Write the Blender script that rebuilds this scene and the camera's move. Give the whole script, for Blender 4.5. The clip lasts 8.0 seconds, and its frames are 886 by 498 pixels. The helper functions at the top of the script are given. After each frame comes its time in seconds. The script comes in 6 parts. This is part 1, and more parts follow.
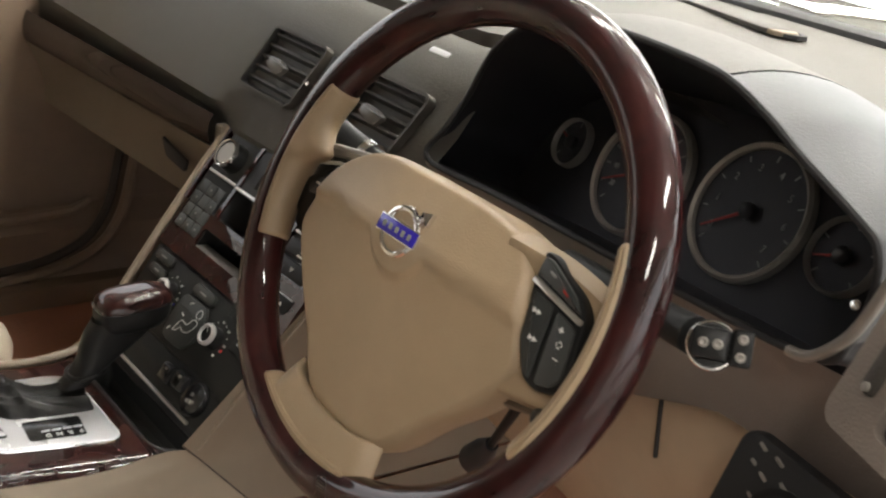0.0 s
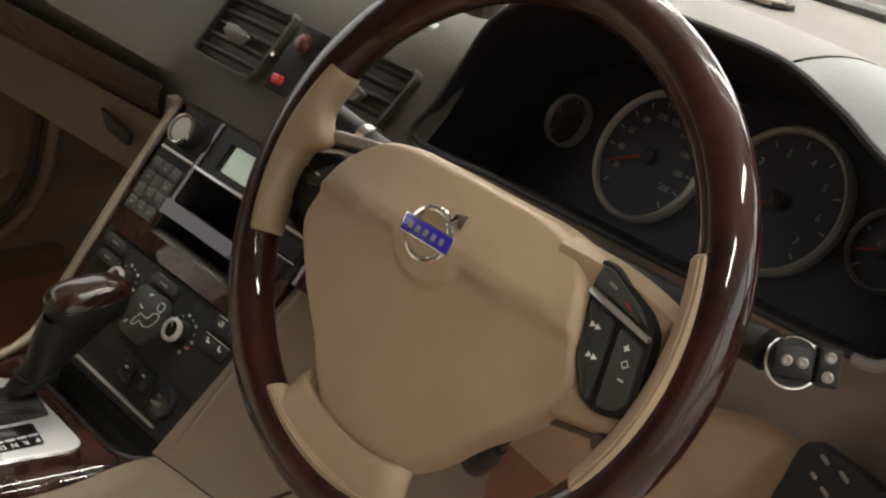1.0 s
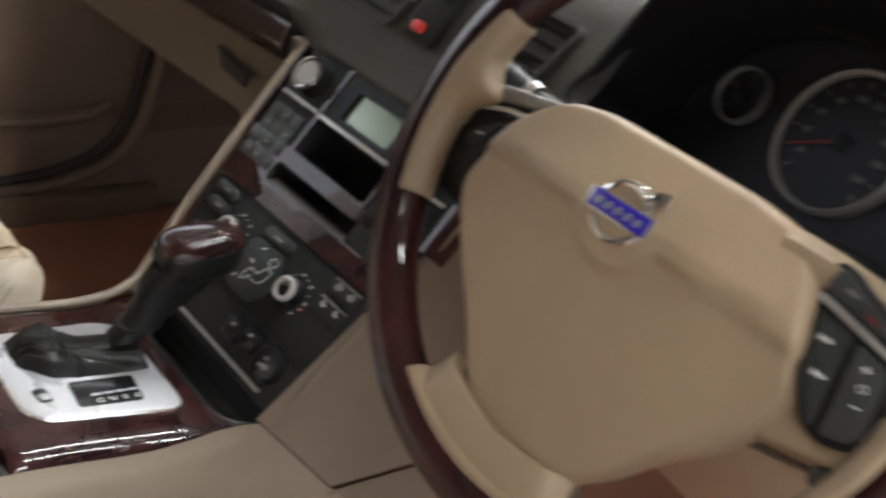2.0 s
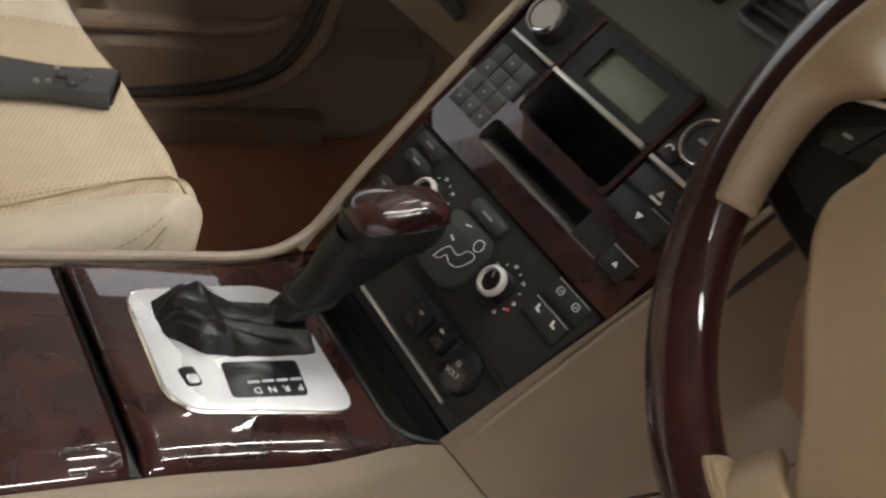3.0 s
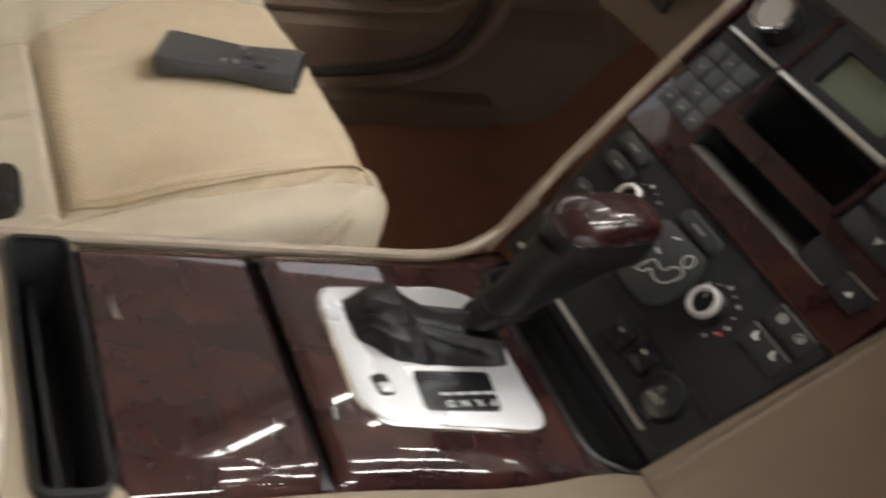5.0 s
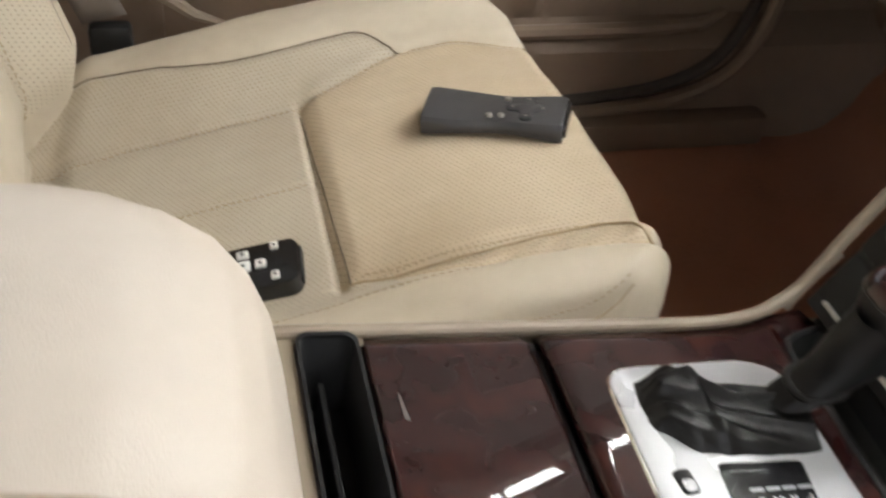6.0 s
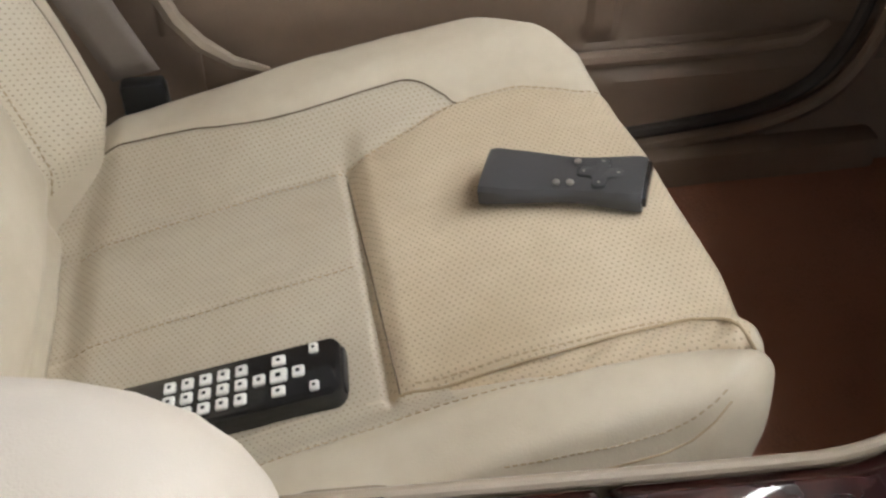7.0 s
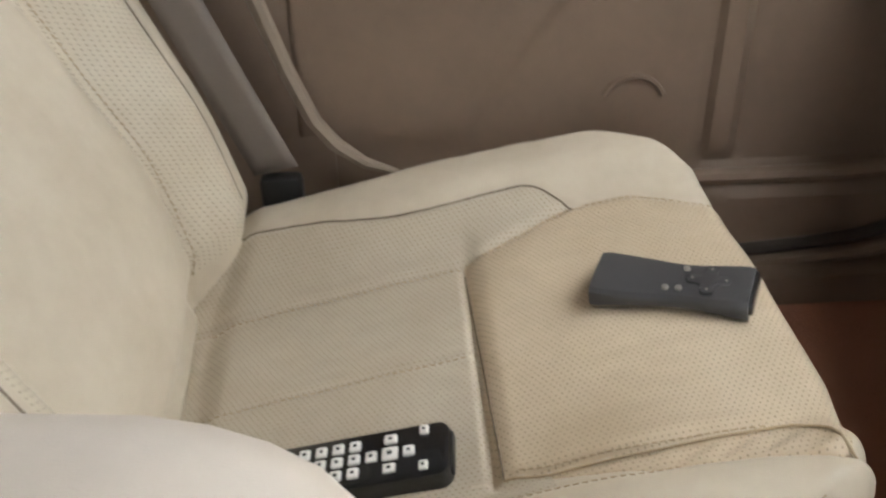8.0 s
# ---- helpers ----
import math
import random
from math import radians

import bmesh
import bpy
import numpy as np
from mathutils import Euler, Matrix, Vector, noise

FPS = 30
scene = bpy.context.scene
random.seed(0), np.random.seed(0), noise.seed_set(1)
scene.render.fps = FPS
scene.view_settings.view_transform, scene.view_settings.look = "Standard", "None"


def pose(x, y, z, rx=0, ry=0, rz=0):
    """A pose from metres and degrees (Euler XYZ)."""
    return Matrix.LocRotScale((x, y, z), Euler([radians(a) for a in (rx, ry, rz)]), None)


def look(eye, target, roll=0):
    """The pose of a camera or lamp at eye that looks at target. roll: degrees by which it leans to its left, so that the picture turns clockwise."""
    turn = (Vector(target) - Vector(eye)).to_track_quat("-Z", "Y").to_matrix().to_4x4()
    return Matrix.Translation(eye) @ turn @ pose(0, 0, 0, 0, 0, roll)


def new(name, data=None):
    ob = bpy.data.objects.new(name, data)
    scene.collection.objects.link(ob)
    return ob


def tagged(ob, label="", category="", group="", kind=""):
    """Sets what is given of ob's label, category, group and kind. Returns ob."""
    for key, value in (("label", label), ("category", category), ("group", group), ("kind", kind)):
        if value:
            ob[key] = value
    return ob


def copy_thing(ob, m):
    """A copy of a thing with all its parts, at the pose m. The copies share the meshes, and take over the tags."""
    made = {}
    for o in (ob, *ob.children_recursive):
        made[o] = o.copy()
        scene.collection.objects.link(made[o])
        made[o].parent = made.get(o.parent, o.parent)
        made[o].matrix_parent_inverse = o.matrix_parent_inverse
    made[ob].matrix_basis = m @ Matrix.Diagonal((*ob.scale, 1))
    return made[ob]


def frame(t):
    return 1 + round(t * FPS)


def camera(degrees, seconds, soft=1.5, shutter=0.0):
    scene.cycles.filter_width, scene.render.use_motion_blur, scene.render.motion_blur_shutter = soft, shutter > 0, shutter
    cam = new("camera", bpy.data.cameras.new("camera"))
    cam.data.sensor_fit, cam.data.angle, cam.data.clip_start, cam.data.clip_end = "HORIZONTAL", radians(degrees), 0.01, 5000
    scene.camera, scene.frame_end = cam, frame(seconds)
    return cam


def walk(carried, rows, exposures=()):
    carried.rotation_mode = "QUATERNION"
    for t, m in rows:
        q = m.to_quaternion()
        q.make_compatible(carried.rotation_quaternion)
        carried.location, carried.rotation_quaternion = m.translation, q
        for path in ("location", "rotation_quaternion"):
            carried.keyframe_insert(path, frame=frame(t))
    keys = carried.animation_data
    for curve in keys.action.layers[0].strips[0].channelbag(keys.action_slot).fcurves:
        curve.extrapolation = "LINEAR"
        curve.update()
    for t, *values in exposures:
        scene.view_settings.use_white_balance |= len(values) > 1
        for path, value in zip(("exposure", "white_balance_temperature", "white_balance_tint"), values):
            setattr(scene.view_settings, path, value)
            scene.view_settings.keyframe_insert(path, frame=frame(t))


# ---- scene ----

# ---------------------------------------------------------------- camera
cam = camera(46.0, 8.0, soft=2.2, shutter=0.5)
PATH = [
    (0, 0.8707, -0.1348, 0.9776, 0.4026, 0.3136, 0.7135, 9.95),
    (0.5, 0.794, -0.1427, 0.978, 0.3574, 0.3326, 0.707, 10.41),
    (1, 0.7596, -0.1475, 0.9697, 0.3511, 0.3452, 0.6861, 11.67),
    (1.5, 0.7302, -0.1417, 0.9559, 0.3388, 0.3594, 0.6632, 13.87),
    (2, 0.6646, -0.1345, 0.9246, 0.2374, 0.3241, 0.6127, 15.12),
    (2.2, 0.6195, -0.1269, 0.9105, 0.1793, 0.3091, 0.5848, 15.65),
    (3.3, 0.4513, -0.0674, 0.8317, 0.0079, 0.3171, 0.4502, 21.82),
    (3.5, 0.4352, -0.0615, 0.8232, 0.0001, 0.3214, 0.4307, 23.04),
    (4, 0.4133, -0.0553, 0.8073, -0.0123, 0.328, 0.4048, 24.41),
    (4.5, 0.4086, -0.0626, 0.8121, -0.0317, 0.3087, 0.4143, 23.15),
    (5, 0.4189, -0.1014, 0.8272, -0.0582, 0.2156, 0.4249, 19.3),
    (5.2, 0.4208, -0.1252, 0.8352, -0.0692, 0.1617, 0.4259, 17.41),
    (6.3, 0.2953, -0.0748, 0.8493, -0.2244, 0.0487, 0.3968, 2.82),
    (6.5, 0.2571, -0.0521, 0.8523, -0.2564, 0.0611, 0.3902, 1.18),
    (7, 0.2142, -0.0513, 0.8443, -0.3091, 0.0475, 0.3901, 0.56),
    (7.5, 0.2153, -0.0574, 0.8411, -0.335, 0.0132, 0.4143, 0.14),
    (8, 0.2587, -0.0599, 0.8605, -0.3191, -0.0288, 0.4667, -0.75),
]
walk(cam, [(t, look((ex, ey, ez), (tx, ty, tz), roll)) for t, ex, ey, ez, tx, ty, tz, roll in PATH],
     exposures=[(0, -0.33, 6700, 10), (0.5, -0.48, 6900, 10), (1.5, -0.52, 6500, 10), (2, -0.27, 6100, 10), (2.2, -0.30, 6100, 10), (3.3, -0.35, 6600, 10), (5.2, -0.24, 6500, 10), (6.3, -0.19, 6200, 10), (8, -0.39, 6050, 10)])

# ---------------------------------------------------------------- light
world = bpy.data.worlds.new("world")
scene.world = world
world.use_nodes = True
wn = world.node_tree
sky = wn.nodes.new("ShaderNodeTexSky")
sky.sky_type = "NISHITA"
sky.sun_disc = False
sky.sun_elevation, sky.sun_rotation = radians(54), radians(11)
sky.dust_density = 4.0
mute = wn.nodes.new("ShaderNodeHueSaturation")
mute.inputs["Saturation"].default_value = 0.12
wn.links.new(sky.outputs[0], mute.inputs["Color"])
wn.links.new(mute.outputs[0], wn.nodes["Background"].inputs[0])
wn.nodes["Background"].inputs[1].default_value = 0.8
sun = new("sun", bpy.data.lights.new("sun", "SUN"))
sun.data.energy, sun.data.angle, sun.data.color = 1.7, radians(18), (1.0, 0.93, 0.84)
sun.matrix_world = look((0.2, 1.0, 1.4), (0, 0, 0))


# ---------------------------------------------------------------- materials
def material(name, colour, rough=0.5, metal=0.0, coat=0.0, spread=0.12, grain=60.0, bump=0.0, bump_scale=300.0, spec=0.5, second=None, wear=0.35):
    """A surface with a broad stain, a fine grain and a fine relief, in object space."""
    m = bpy.data.materials.new(name)
    m.use_nodes = True
    nt = m.node_tree
    b = nt.nodes["Principled BSDF"]
    b.inputs["Metallic"].default_value = metal
    b.inputs["Coat Weight"].default_value = coat
    b.inputs["Coat Roughness"].default_value = 0.03
    b.inputs["Specular IOR Level"].default_value = spec
    co = nt.nodes.new("ShaderNodeTexCoord")
    big = nt.nodes.new("ShaderNodeTexNoise")
    big.inputs["Scale"].default_value, big.inputs["Detail"].default_value = 9.0, 4.0
    fine = nt.nodes.new("ShaderNodeTexNoise")
    fine.inputs["Scale"].default_value, fine.inputs["Detail"].default_value = grain, 3.0
    for n in (big, fine):
        nt.links.new(co.outputs["Object"], n.inputs["Vector"])
    add = nt.nodes.new("ShaderNodeMath")
    add.operation = "MULTIPLY_ADD"
    add.inputs[1].default_value = wear
    nt.links.new(fine.outputs[0], add.inputs[0])
    nt.links.new(big.outputs[0], add.inputs[2])
    ramp = nt.nodes.new("ShaderNodeValToRGB")
    dark = [c * (1 - spread) for c in colour] if second is None else second
    light = [min(1.0, c * (1 + spread)) for c in colour]
    ramp.color_ramp.elements[0].position, ramp.color_ramp.elements[1].position = 0.45, 0.9
    ramp.color_ramp.elements[0].color = (*dark, 1)
    ramp.color_ramp.elements[1].color = (*light, 1)
    nt.links.new(add.outputs[0], ramp.inputs[0])
    nt.links.new(ramp.outputs[0], b.inputs["Base Color"])
    rr = nt.nodes.new("ShaderNodeMapRange")
    rr.inputs[3].default_value, rr.inputs[4].default_value = max(0.02, rough * 0.8), min(1.0, rough * 1.2)
    nt.links.new(big.outputs[0], rr.inputs[0])
    nt.links.new(rr.outputs[0], b.inputs["Roughness"])
    if bump:
        bn = nt.nodes.new("ShaderNodeTexNoise")
        bn.inputs["Scale"].default_value, bn.inputs["Detail"].default_value = bump_scale, 2.0
        nt.links.new(co.outputs["Object"], bn.inputs["Vector"])
        bp = nt.nodes.new("ShaderNodeBump")
        bp.inputs["Strength"].default_value, bp.inputs["Distance"].default_value = bump, 0.001
        nt.links.new(bn.outputs[0], bp.inputs["Height"])
        nt.links.new(bp.outputs[0], b.inputs["Normal"])
    return m


def perforate(m, second=1, along=0.0049, across=0.0042, hole=0.00072):
    """Staggered rows of small punched holes over a leather material."""
    nt = m.node_tree
    b = nt.nodes["Principled BSDF"]
    co = nt.nodes.new("ShaderNodeTexCoord")
    sep = nt.nodes.new("ShaderNodeSeparateXYZ")
    nt.links.new(co.outputs["Object"], sep.inputs[0])

    def calc(op, a, c=None):
        n = nt.nodes.new("ShaderNodeMath")
        n.operation = op
        for i, v in enumerate((a, c)):
            if v is None:
                continue
            if isinstance(v, (int, float)):
                n.inputs[i].default_value = v
            else:
                nt.links.new(v, n.inputs[i])
        return n.outputs[0]
    row = calc("DIVIDE", calc("ADD", sep.outputs[0], 9.0), across)
    shift = calc("MULTIPLY", calc("MODULO", calc("FLOOR", row), 2.0), 0.5)
    u = calc("MULTIPLY", calc("SUBTRACT", calc("FRACT", row), 0.5), across)
    v = calc("MULTIPLY", calc("SUBTRACT", calc("FRACT", calc("ADD", calc("DIVIDE", sep.outputs[second], along), shift)), 0.5), along)
    d = calc("SQRT", calc("ADD", calc("MULTIPLY", u, u), calc("MULTIPLY", v, v)))
    soft = nt.nodes.new("ShaderNodeMapRange")
    soft.interpolation_type = "SMOOTHSTEP"
    soft.inputs[1].default_value, soft.inputs[2].default_value = hole * 0.7, hole * 1.2
    soft.inputs[3].default_value, soft.inputs[4].default_value = 1.0, 0.0
    nt.links.new(d, soft.inputs[0])
    old = b.inputs["Base Color"].links[0].from_socket
    mix = nt.nodes.new("ShaderNodeMix")
    mix.data_type = "RGBA"
    mix.inputs[7].default_value = (0.29, 0.23, 0.155, 1)
    nt.links.new(soft.outputs[0], mix.inputs[0])
    nt.links.new(old, mix.inputs[6])
    nt.links.new(mix.outputs[2], b.inputs["Base Color"])
    return m


def burl(name, dark, mid, light, stretch=(1, 1, 1)):
    """Lacquered dark burl veneer."""
    m = bpy.data.materials.new(name)
    m.use_nodes = True
    nt = m.node_tree
    b = nt.nodes["Principled BSDF"]
    co = nt.nodes.new("ShaderNodeTexCoord")
    mp = nt.nodes.new("ShaderNodeMapping")
    mp.inputs["Scale"].default_value = stretch
    nt.links.new(co.outputs["Object"], mp.inputs[0])
    n1 = nt.nodes.new("ShaderNodeTexNoise")
    n1.inputs["Scale"].default_value, n1.inputs["Detail"].default_value, n1.inputs["Distortion"].default_value = 26.0, 4.0, 0.5
    n2 = nt.nodes.new("ShaderNodeTexNoise")
    n2.inputs["Scale"].default_value, n2.inputs["Detail"].default_value = 90.0, 3.0
    nt.links.new(mp.outputs[0], n1.inputs["Vector"])
    nt.links.new(mp.outputs[0], n2.inputs["Vector"])
    mx = nt.nodes.new("ShaderNodeMath")
    mx.operation = "MULTIPLY_ADD"
    mx.inputs[1].default_value = 0.16
    nt.links.new(n2.outputs[0], mx.inputs[0])
    nt.links.new(n1.outputs[0], mx.inputs[2])
    ramp = nt.nodes.new("ShaderNodeValToRGB")
    e = ramp.color_ramp.elements
    e[0].position, e[0].color = 0.36, (*dark, 1)
    e[1].position, e[1].color = 0.82, (*light, 1)
    k = e.new(0.58)
    k.color = (*mid, 1)
    nt.links.new(mx.outputs[0], ramp.inputs[0])
    nt.links.new(ramp.outputs[0], b.inputs["Base Color"])
    b.inputs["Roughness"].default_value = 0.5
    b.inputs["Specular IOR Level"].default_value = 0.08
    b.inputs["Coat Weight"].default_value = 1.0
    b.inputs["Coat IOR"].default_value = 1.52
    b.inputs["Coat Roughness"].default_value = 0.02
    return m


def glow(name, colour, strength):
    m = bpy.data.materials.new(name)
    m.use_nodes = True
    b = m.node_tree.nodes["Principled BSDF"]
    b.inputs["Base Color"].default_value = (*colour, 1)
    b.inputs["Emission Color"].default_value = (*colour, 1)
    b.inputs["Emission Strength"].default_value = strength
    b.inputs["Roughness"].default_value = 0.3
    return m


def clear(name, tint=(1, 1, 1), rough=0.0):
    m = bpy.data.materials.new(name)
    m.use_nodes = True
    b = m.node_tree.nodes["Principled BSDF"]
    b.inputs["Base Color"].default_value = (*tint, 1)
    b.inputs["Transmission Weight"].default_value = 1.0
    b.inputs["Roughness"].default_value = rough
    b.inputs["IOR"].default_value = 1.45
    return m


CREAM = material("cream leather", (0.57, 0.505, 0.40), 0.42, spread=0.06, bump=0.25, bump_scale=700, second=(0.51, 0.44, 0.335))
# Perforated leather in three tones: cushion darkest, upright backrest lightest, worn front yellower.
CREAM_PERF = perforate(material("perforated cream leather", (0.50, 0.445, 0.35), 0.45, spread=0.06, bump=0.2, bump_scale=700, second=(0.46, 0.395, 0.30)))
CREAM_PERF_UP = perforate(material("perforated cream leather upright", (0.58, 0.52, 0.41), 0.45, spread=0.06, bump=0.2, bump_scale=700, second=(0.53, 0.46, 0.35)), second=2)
CREAM_PALE = material("pale cream leather", (0.57, 0.505, 0.43), 0.4, spread=0.05, bump=0.25, bump_scale=700)
CREAM_WORN = perforate(material("worn perforated leather", (0.57, 0.475, 0.345), 0.42, spread=0.06, bump=0.2, bump_scale=700, second=(0.50, 0.405, 0.28)))
SEAM = material("seam thread", (0.38, 0.29, 0.18), 0.7, spread=0.15)
SEAM_DARK = material("dark seam", (0.14, 0.105, 0.07), 0.7, spread=0.15)
TAN = material("tan leather", (0.36, 0.265, 0.165), 0.42, spread=0.07, bump=0.25, bump_scale=800)
TAN_PLASTIC = material("tan plastic trim", (0.170, 0.135, 0.096), 0.55, spread=0.08, bump=0.3, bump_scale=900)
BEIGE_PLASTIC = material("beige plastic trim", (0.235, 0.19, 0.135), 0.5, spread=0.07, bump=0.3, bump_scale=900)
EDGE_TRIM = material("brown edge moulding", (0.27, 0.215, 0.16), 0.5, spread=0.08, bump=0.3, bump_scale=900)
GLOVE = material("brown glove box plastic", (0.16, 0.127, 0.092), 0.55, spread=0.07, bump=0.4, bump_scale=700)
DIAL_RING = material("dull silver ring", (0.46, 0.42, 0.37), 0.38, metal=0.6, spread=0.08)
DIM_PRINT = material("dim print", (0.22, 0.22, 0.21), 0.5)
TAUPE = material("taupe dash plastic", (0.078, 0.072, 0.061), 0.55, spread=0.07, bump=0.5, bump_scale=600)
KNEE = material("tan knee panel plastic", (0.47, 0.375, 0.265), 0.55, spread=0.08, bump=0.3, bump_scale=900)
PANEL_TAUPE = material("grained taupe panel", (0.21, 0.176, 0.152), 0.55, spread=0.07, bump=0.5, bump_scale=500)
TAB_GREY = material("grey satin tab", (0.15, 0.145, 0.14), 0.35, metal=0.3, spread=0.06)
VENT_SLAT = material("dark vent slat", (0.036, 0.033, 0.029), 0.5, spread=0.1)
BELT = material("woven belt", (0.19, 0.16, 0.135), 0.8, spread=0.1, grain=500, bump=0.5, bump_scale=900)
RUBBER = material("dark brown rubber", (0.05, 0.038, 0.03), 0.7, spread=0.1)
# Hood end toned blue grey in place of window light glancing off it.
HOOD_GLEAM = material("hood plastic tinted for window light", (0.050, 0.052, 0.056), 0.42, spread=0.07, bump=0.25, bump_scale=600)
TAUPE_DARK = material("dark taupe plastic", (0.06, 0.054, 0.046), 0.55, spread=0.08, bump=0.5, bump_scale=600)
BROWN_TRIM = material("brown door trim", (0.205, 0.145, 0.100), 0.6, spread=0.1, bump=0.4, bump_scale=500)
CARPET = material("brown carpet", (0.33, 0.160, 0.105), 0.95, spread=0.25, grain=400, bump=0.9, bump_scale=1200, spec=0.1, wear=0.8)
BLACK = material("black plastic", (0.011, 0.011, 0.011), 0.42, spec=0.3, spread=0.15, bump=0.15, bump_scale=900)
BLACK_MATT = material("matt black plastic", (0.026, 0.026, 0.027), 0.55, spec=0.3, spread=0.15, bump=0.3, bump_scale=900)
DIAL_BLACK = material("deep black dial face", (0.019, 0.019, 0.023), 0.55, spec=0.3, spread=0.15)
DIAL_GREY = material("grey metal face", (0.30, 0.28, 0.25), 0.4, metal=0.3, spread=0.06)
KEY_GREY = material("dark grey key", (0.034, 0.036, 0.034), 0.36, spec=0.3, spread=0.1)
KEYPAD = material("grey keypad", (0.045, 0.048, 0.046), 0.4, spread=0.12)
CHARCOAL = material("charcoal plastic", (0.017, 0.0175, 0.0165), 0.5, spec=0.25, spread=0.12, bump=0.2, bump_scale=900)
BLACK_GLOSS = material("gloss black plastic", (0.012, 0.012, 0.013), 0.2, spread=0.1, coat=0.25)
CUBBY = material("dark grey ribbed lining", (0.05, 0.051, 0.046), 0.5, spread=0.12, bump=0.3, bump_scale=900)
BOOT = material("black boot leather", (0.009, 0.0085, 0.008), 0.36, spread=0.2, spec=0.3, bump=0.5, bump_scale=500)
WOOD = burl("burl veneer", (0.009, 0.0022, 0.0024), (0.020, 0.0042, 0.0038), (0.034, 0.0080, 0.0052))
WOOD_RIM = burl("rim veneer", (0.013, 0.0028, 0.003), (0.026, 0.0054, 0.0056), (0.040, 0.0085, 0.0080), (1, 1, 3))
WOOD_DARK = burl("dark strip veneer", (0.006, 0.003, 0.0025), (0.012, 0.0045, 0.0035), (0.018, 0.0065, 0.0045))
CHROME = material("chrome", (0.85, 0.84, 0.82), 0.12, metal=1.0, spread=0.04)
SATIN = material("satin silver", (0.74, 0.75, 0.77), 0.28, metal=0.5, spread=0.04, grain=500)
RING = material("satin ring", (0.62, 0.61, 0.59), 0.38, metal=0.55, spread=0.04)
SILVER = material("silver strip", (0.62, 0.61, 0.58), 0.3, metal=0.85, spread=0.05)
BLUE = material("blue enamel", (0.03, 0.02, 0.35), 0.25, coat=0.5, spread=0.08)
WHITE_PRINT = material("white print", (0.75, 0.75, 0.72), 0.5, spread=0.05)
WHITE_KEY = material("white rubber key", (0.82, 0.81, 0.78), 0.45, spread=0.05)
GREY_REMOTE = material("grey plastic", (0.052, 0.051, 0.053), 0.36, spread=0.08, bump=0.2, bump_scale=900)
SCREEN = material("grey green display", (0.27, 0.31, 0.24), 0.16, metal=0.7, spread=0.04)
NEEDLE = material("red needle", (0.30, 0.02, 0.015), 0.5)
RED_LENS = material("red lens", (0.06, 0.010, 0.010), 0.3, coat=0.5)
TUBE_GLOW = glow("fluorescent diffuser", (1.0, 0.97, 0.92), 60.0)
RED_GLOW = glow("red tell tale", (0.45, 0.035, 0.03), 0.12)
HEADLINER = material("beige headliner", (0.36, 0.335, 0.295), 0.9, spread=0.05, grain=300, bump=0.4)
PLASTER = material("white plaster", (0.62, 0.60, 0.56), 0.85, spread=0.08, grain=20)
CONCRETE = material("grey concrete", (0.30, 0.285, 0.265), 0.85, spread=0.15, grain=20)
BODY_PAINT = material("grey body paint", (0.25, 0.25, 0.26), 0.3, coat=0.8)
GLASS = clear("window glass", (0.93, 0.97, 0.95))

# Clear cover; the pale blue mixed in stands for veiling glare over the dials.
LENS = bpy.data.materials.new("clear cover with painted glare")
LENS.use_nodes = True
ln = LENS.node_tree
see = ln.nodes.new("ShaderNodeBsdfTransparent")
veil = ln.nodes.new("ShaderNodeBsdfDiffuse")
veil.inputs["Color"].default_value = (0.50, 0.50, 0.56, 1)
film_noise = ln.nodes.new("ShaderNodeTexNoise")
film_noise.inputs["Scale"].default_value = 25.0
amount = ln.nodes.new("ShaderNodeMapRange")
amount.inputs[3].default_value, amount.inputs[4].default_value = 0.015, 0.045
both = ln.nodes.new("ShaderNodeMixShader")
ln.links.new(film_noise.outputs[0], amount.inputs[0])
ln.links.new(amount.outputs[0], both.inputs[0])
ln.links.new(see.outputs[0], both.inputs[1])
ln.links.new(veil.outputs[0], both.inputs[2])
ln.links.new(both.outputs[0], ln.nodes["Material Output"].inputs[0])

# ---------------------------------------------------------------- mesh helpers
def finish(name, bm, mat, parent=None, label="", angle=35, kind=""):
    me = bpy.data.meshes.new(name)
    bmesh.ops.recalc_face_normals(bm, faces=bm.faces)
    bm.to_mesh(me)
    bm.free()
    mats = mat if isinstance(mat, (list, tuple)) else [mat]
    for m in mats:
        me.materials.append(m)
    me.shade_smooth()
    me.set_sharp_from_angle(angle=radians(angle))
    ob = new(name, me)
    if parent is not None:
        ob.parent = parent
    if label or kind:
        tagged(ob, label, kind=kind)
    return ob


part = finish


def thing(name, m, label, category, group="", kind=""):
    """An empty at a thing's base, under which its parts lie in its own frame."""
    ob = new(name)
    ob.matrix_world = m
    ob.empty_display_size = 0.02
    return tagged(ob, label, category, group, kind)


def rrect(cx, cy, w, h, r=0.004, n=4, turn=0.0):
    r = min(r, w / 2 - 1e-5, h / 2 - 1e-5)
    pts = []
    for k, (sx, sy) in enumerate(((1, 1), (-1, 1), (-1, -1), (1, -1))):
        for i in range(n + 1):
            a = math.pi / 2 * (k + i / n)
            pts.append((sx * (w / 2 - r) + r * math.cos(a), sy * (h / 2 - r) + r * math.sin(a)))
    c, s = math.cos(radians(turn)), math.sin(radians(turn))
    return [(cx + x * c - y * s, cy + x * s + y * c) for x, y in pts]


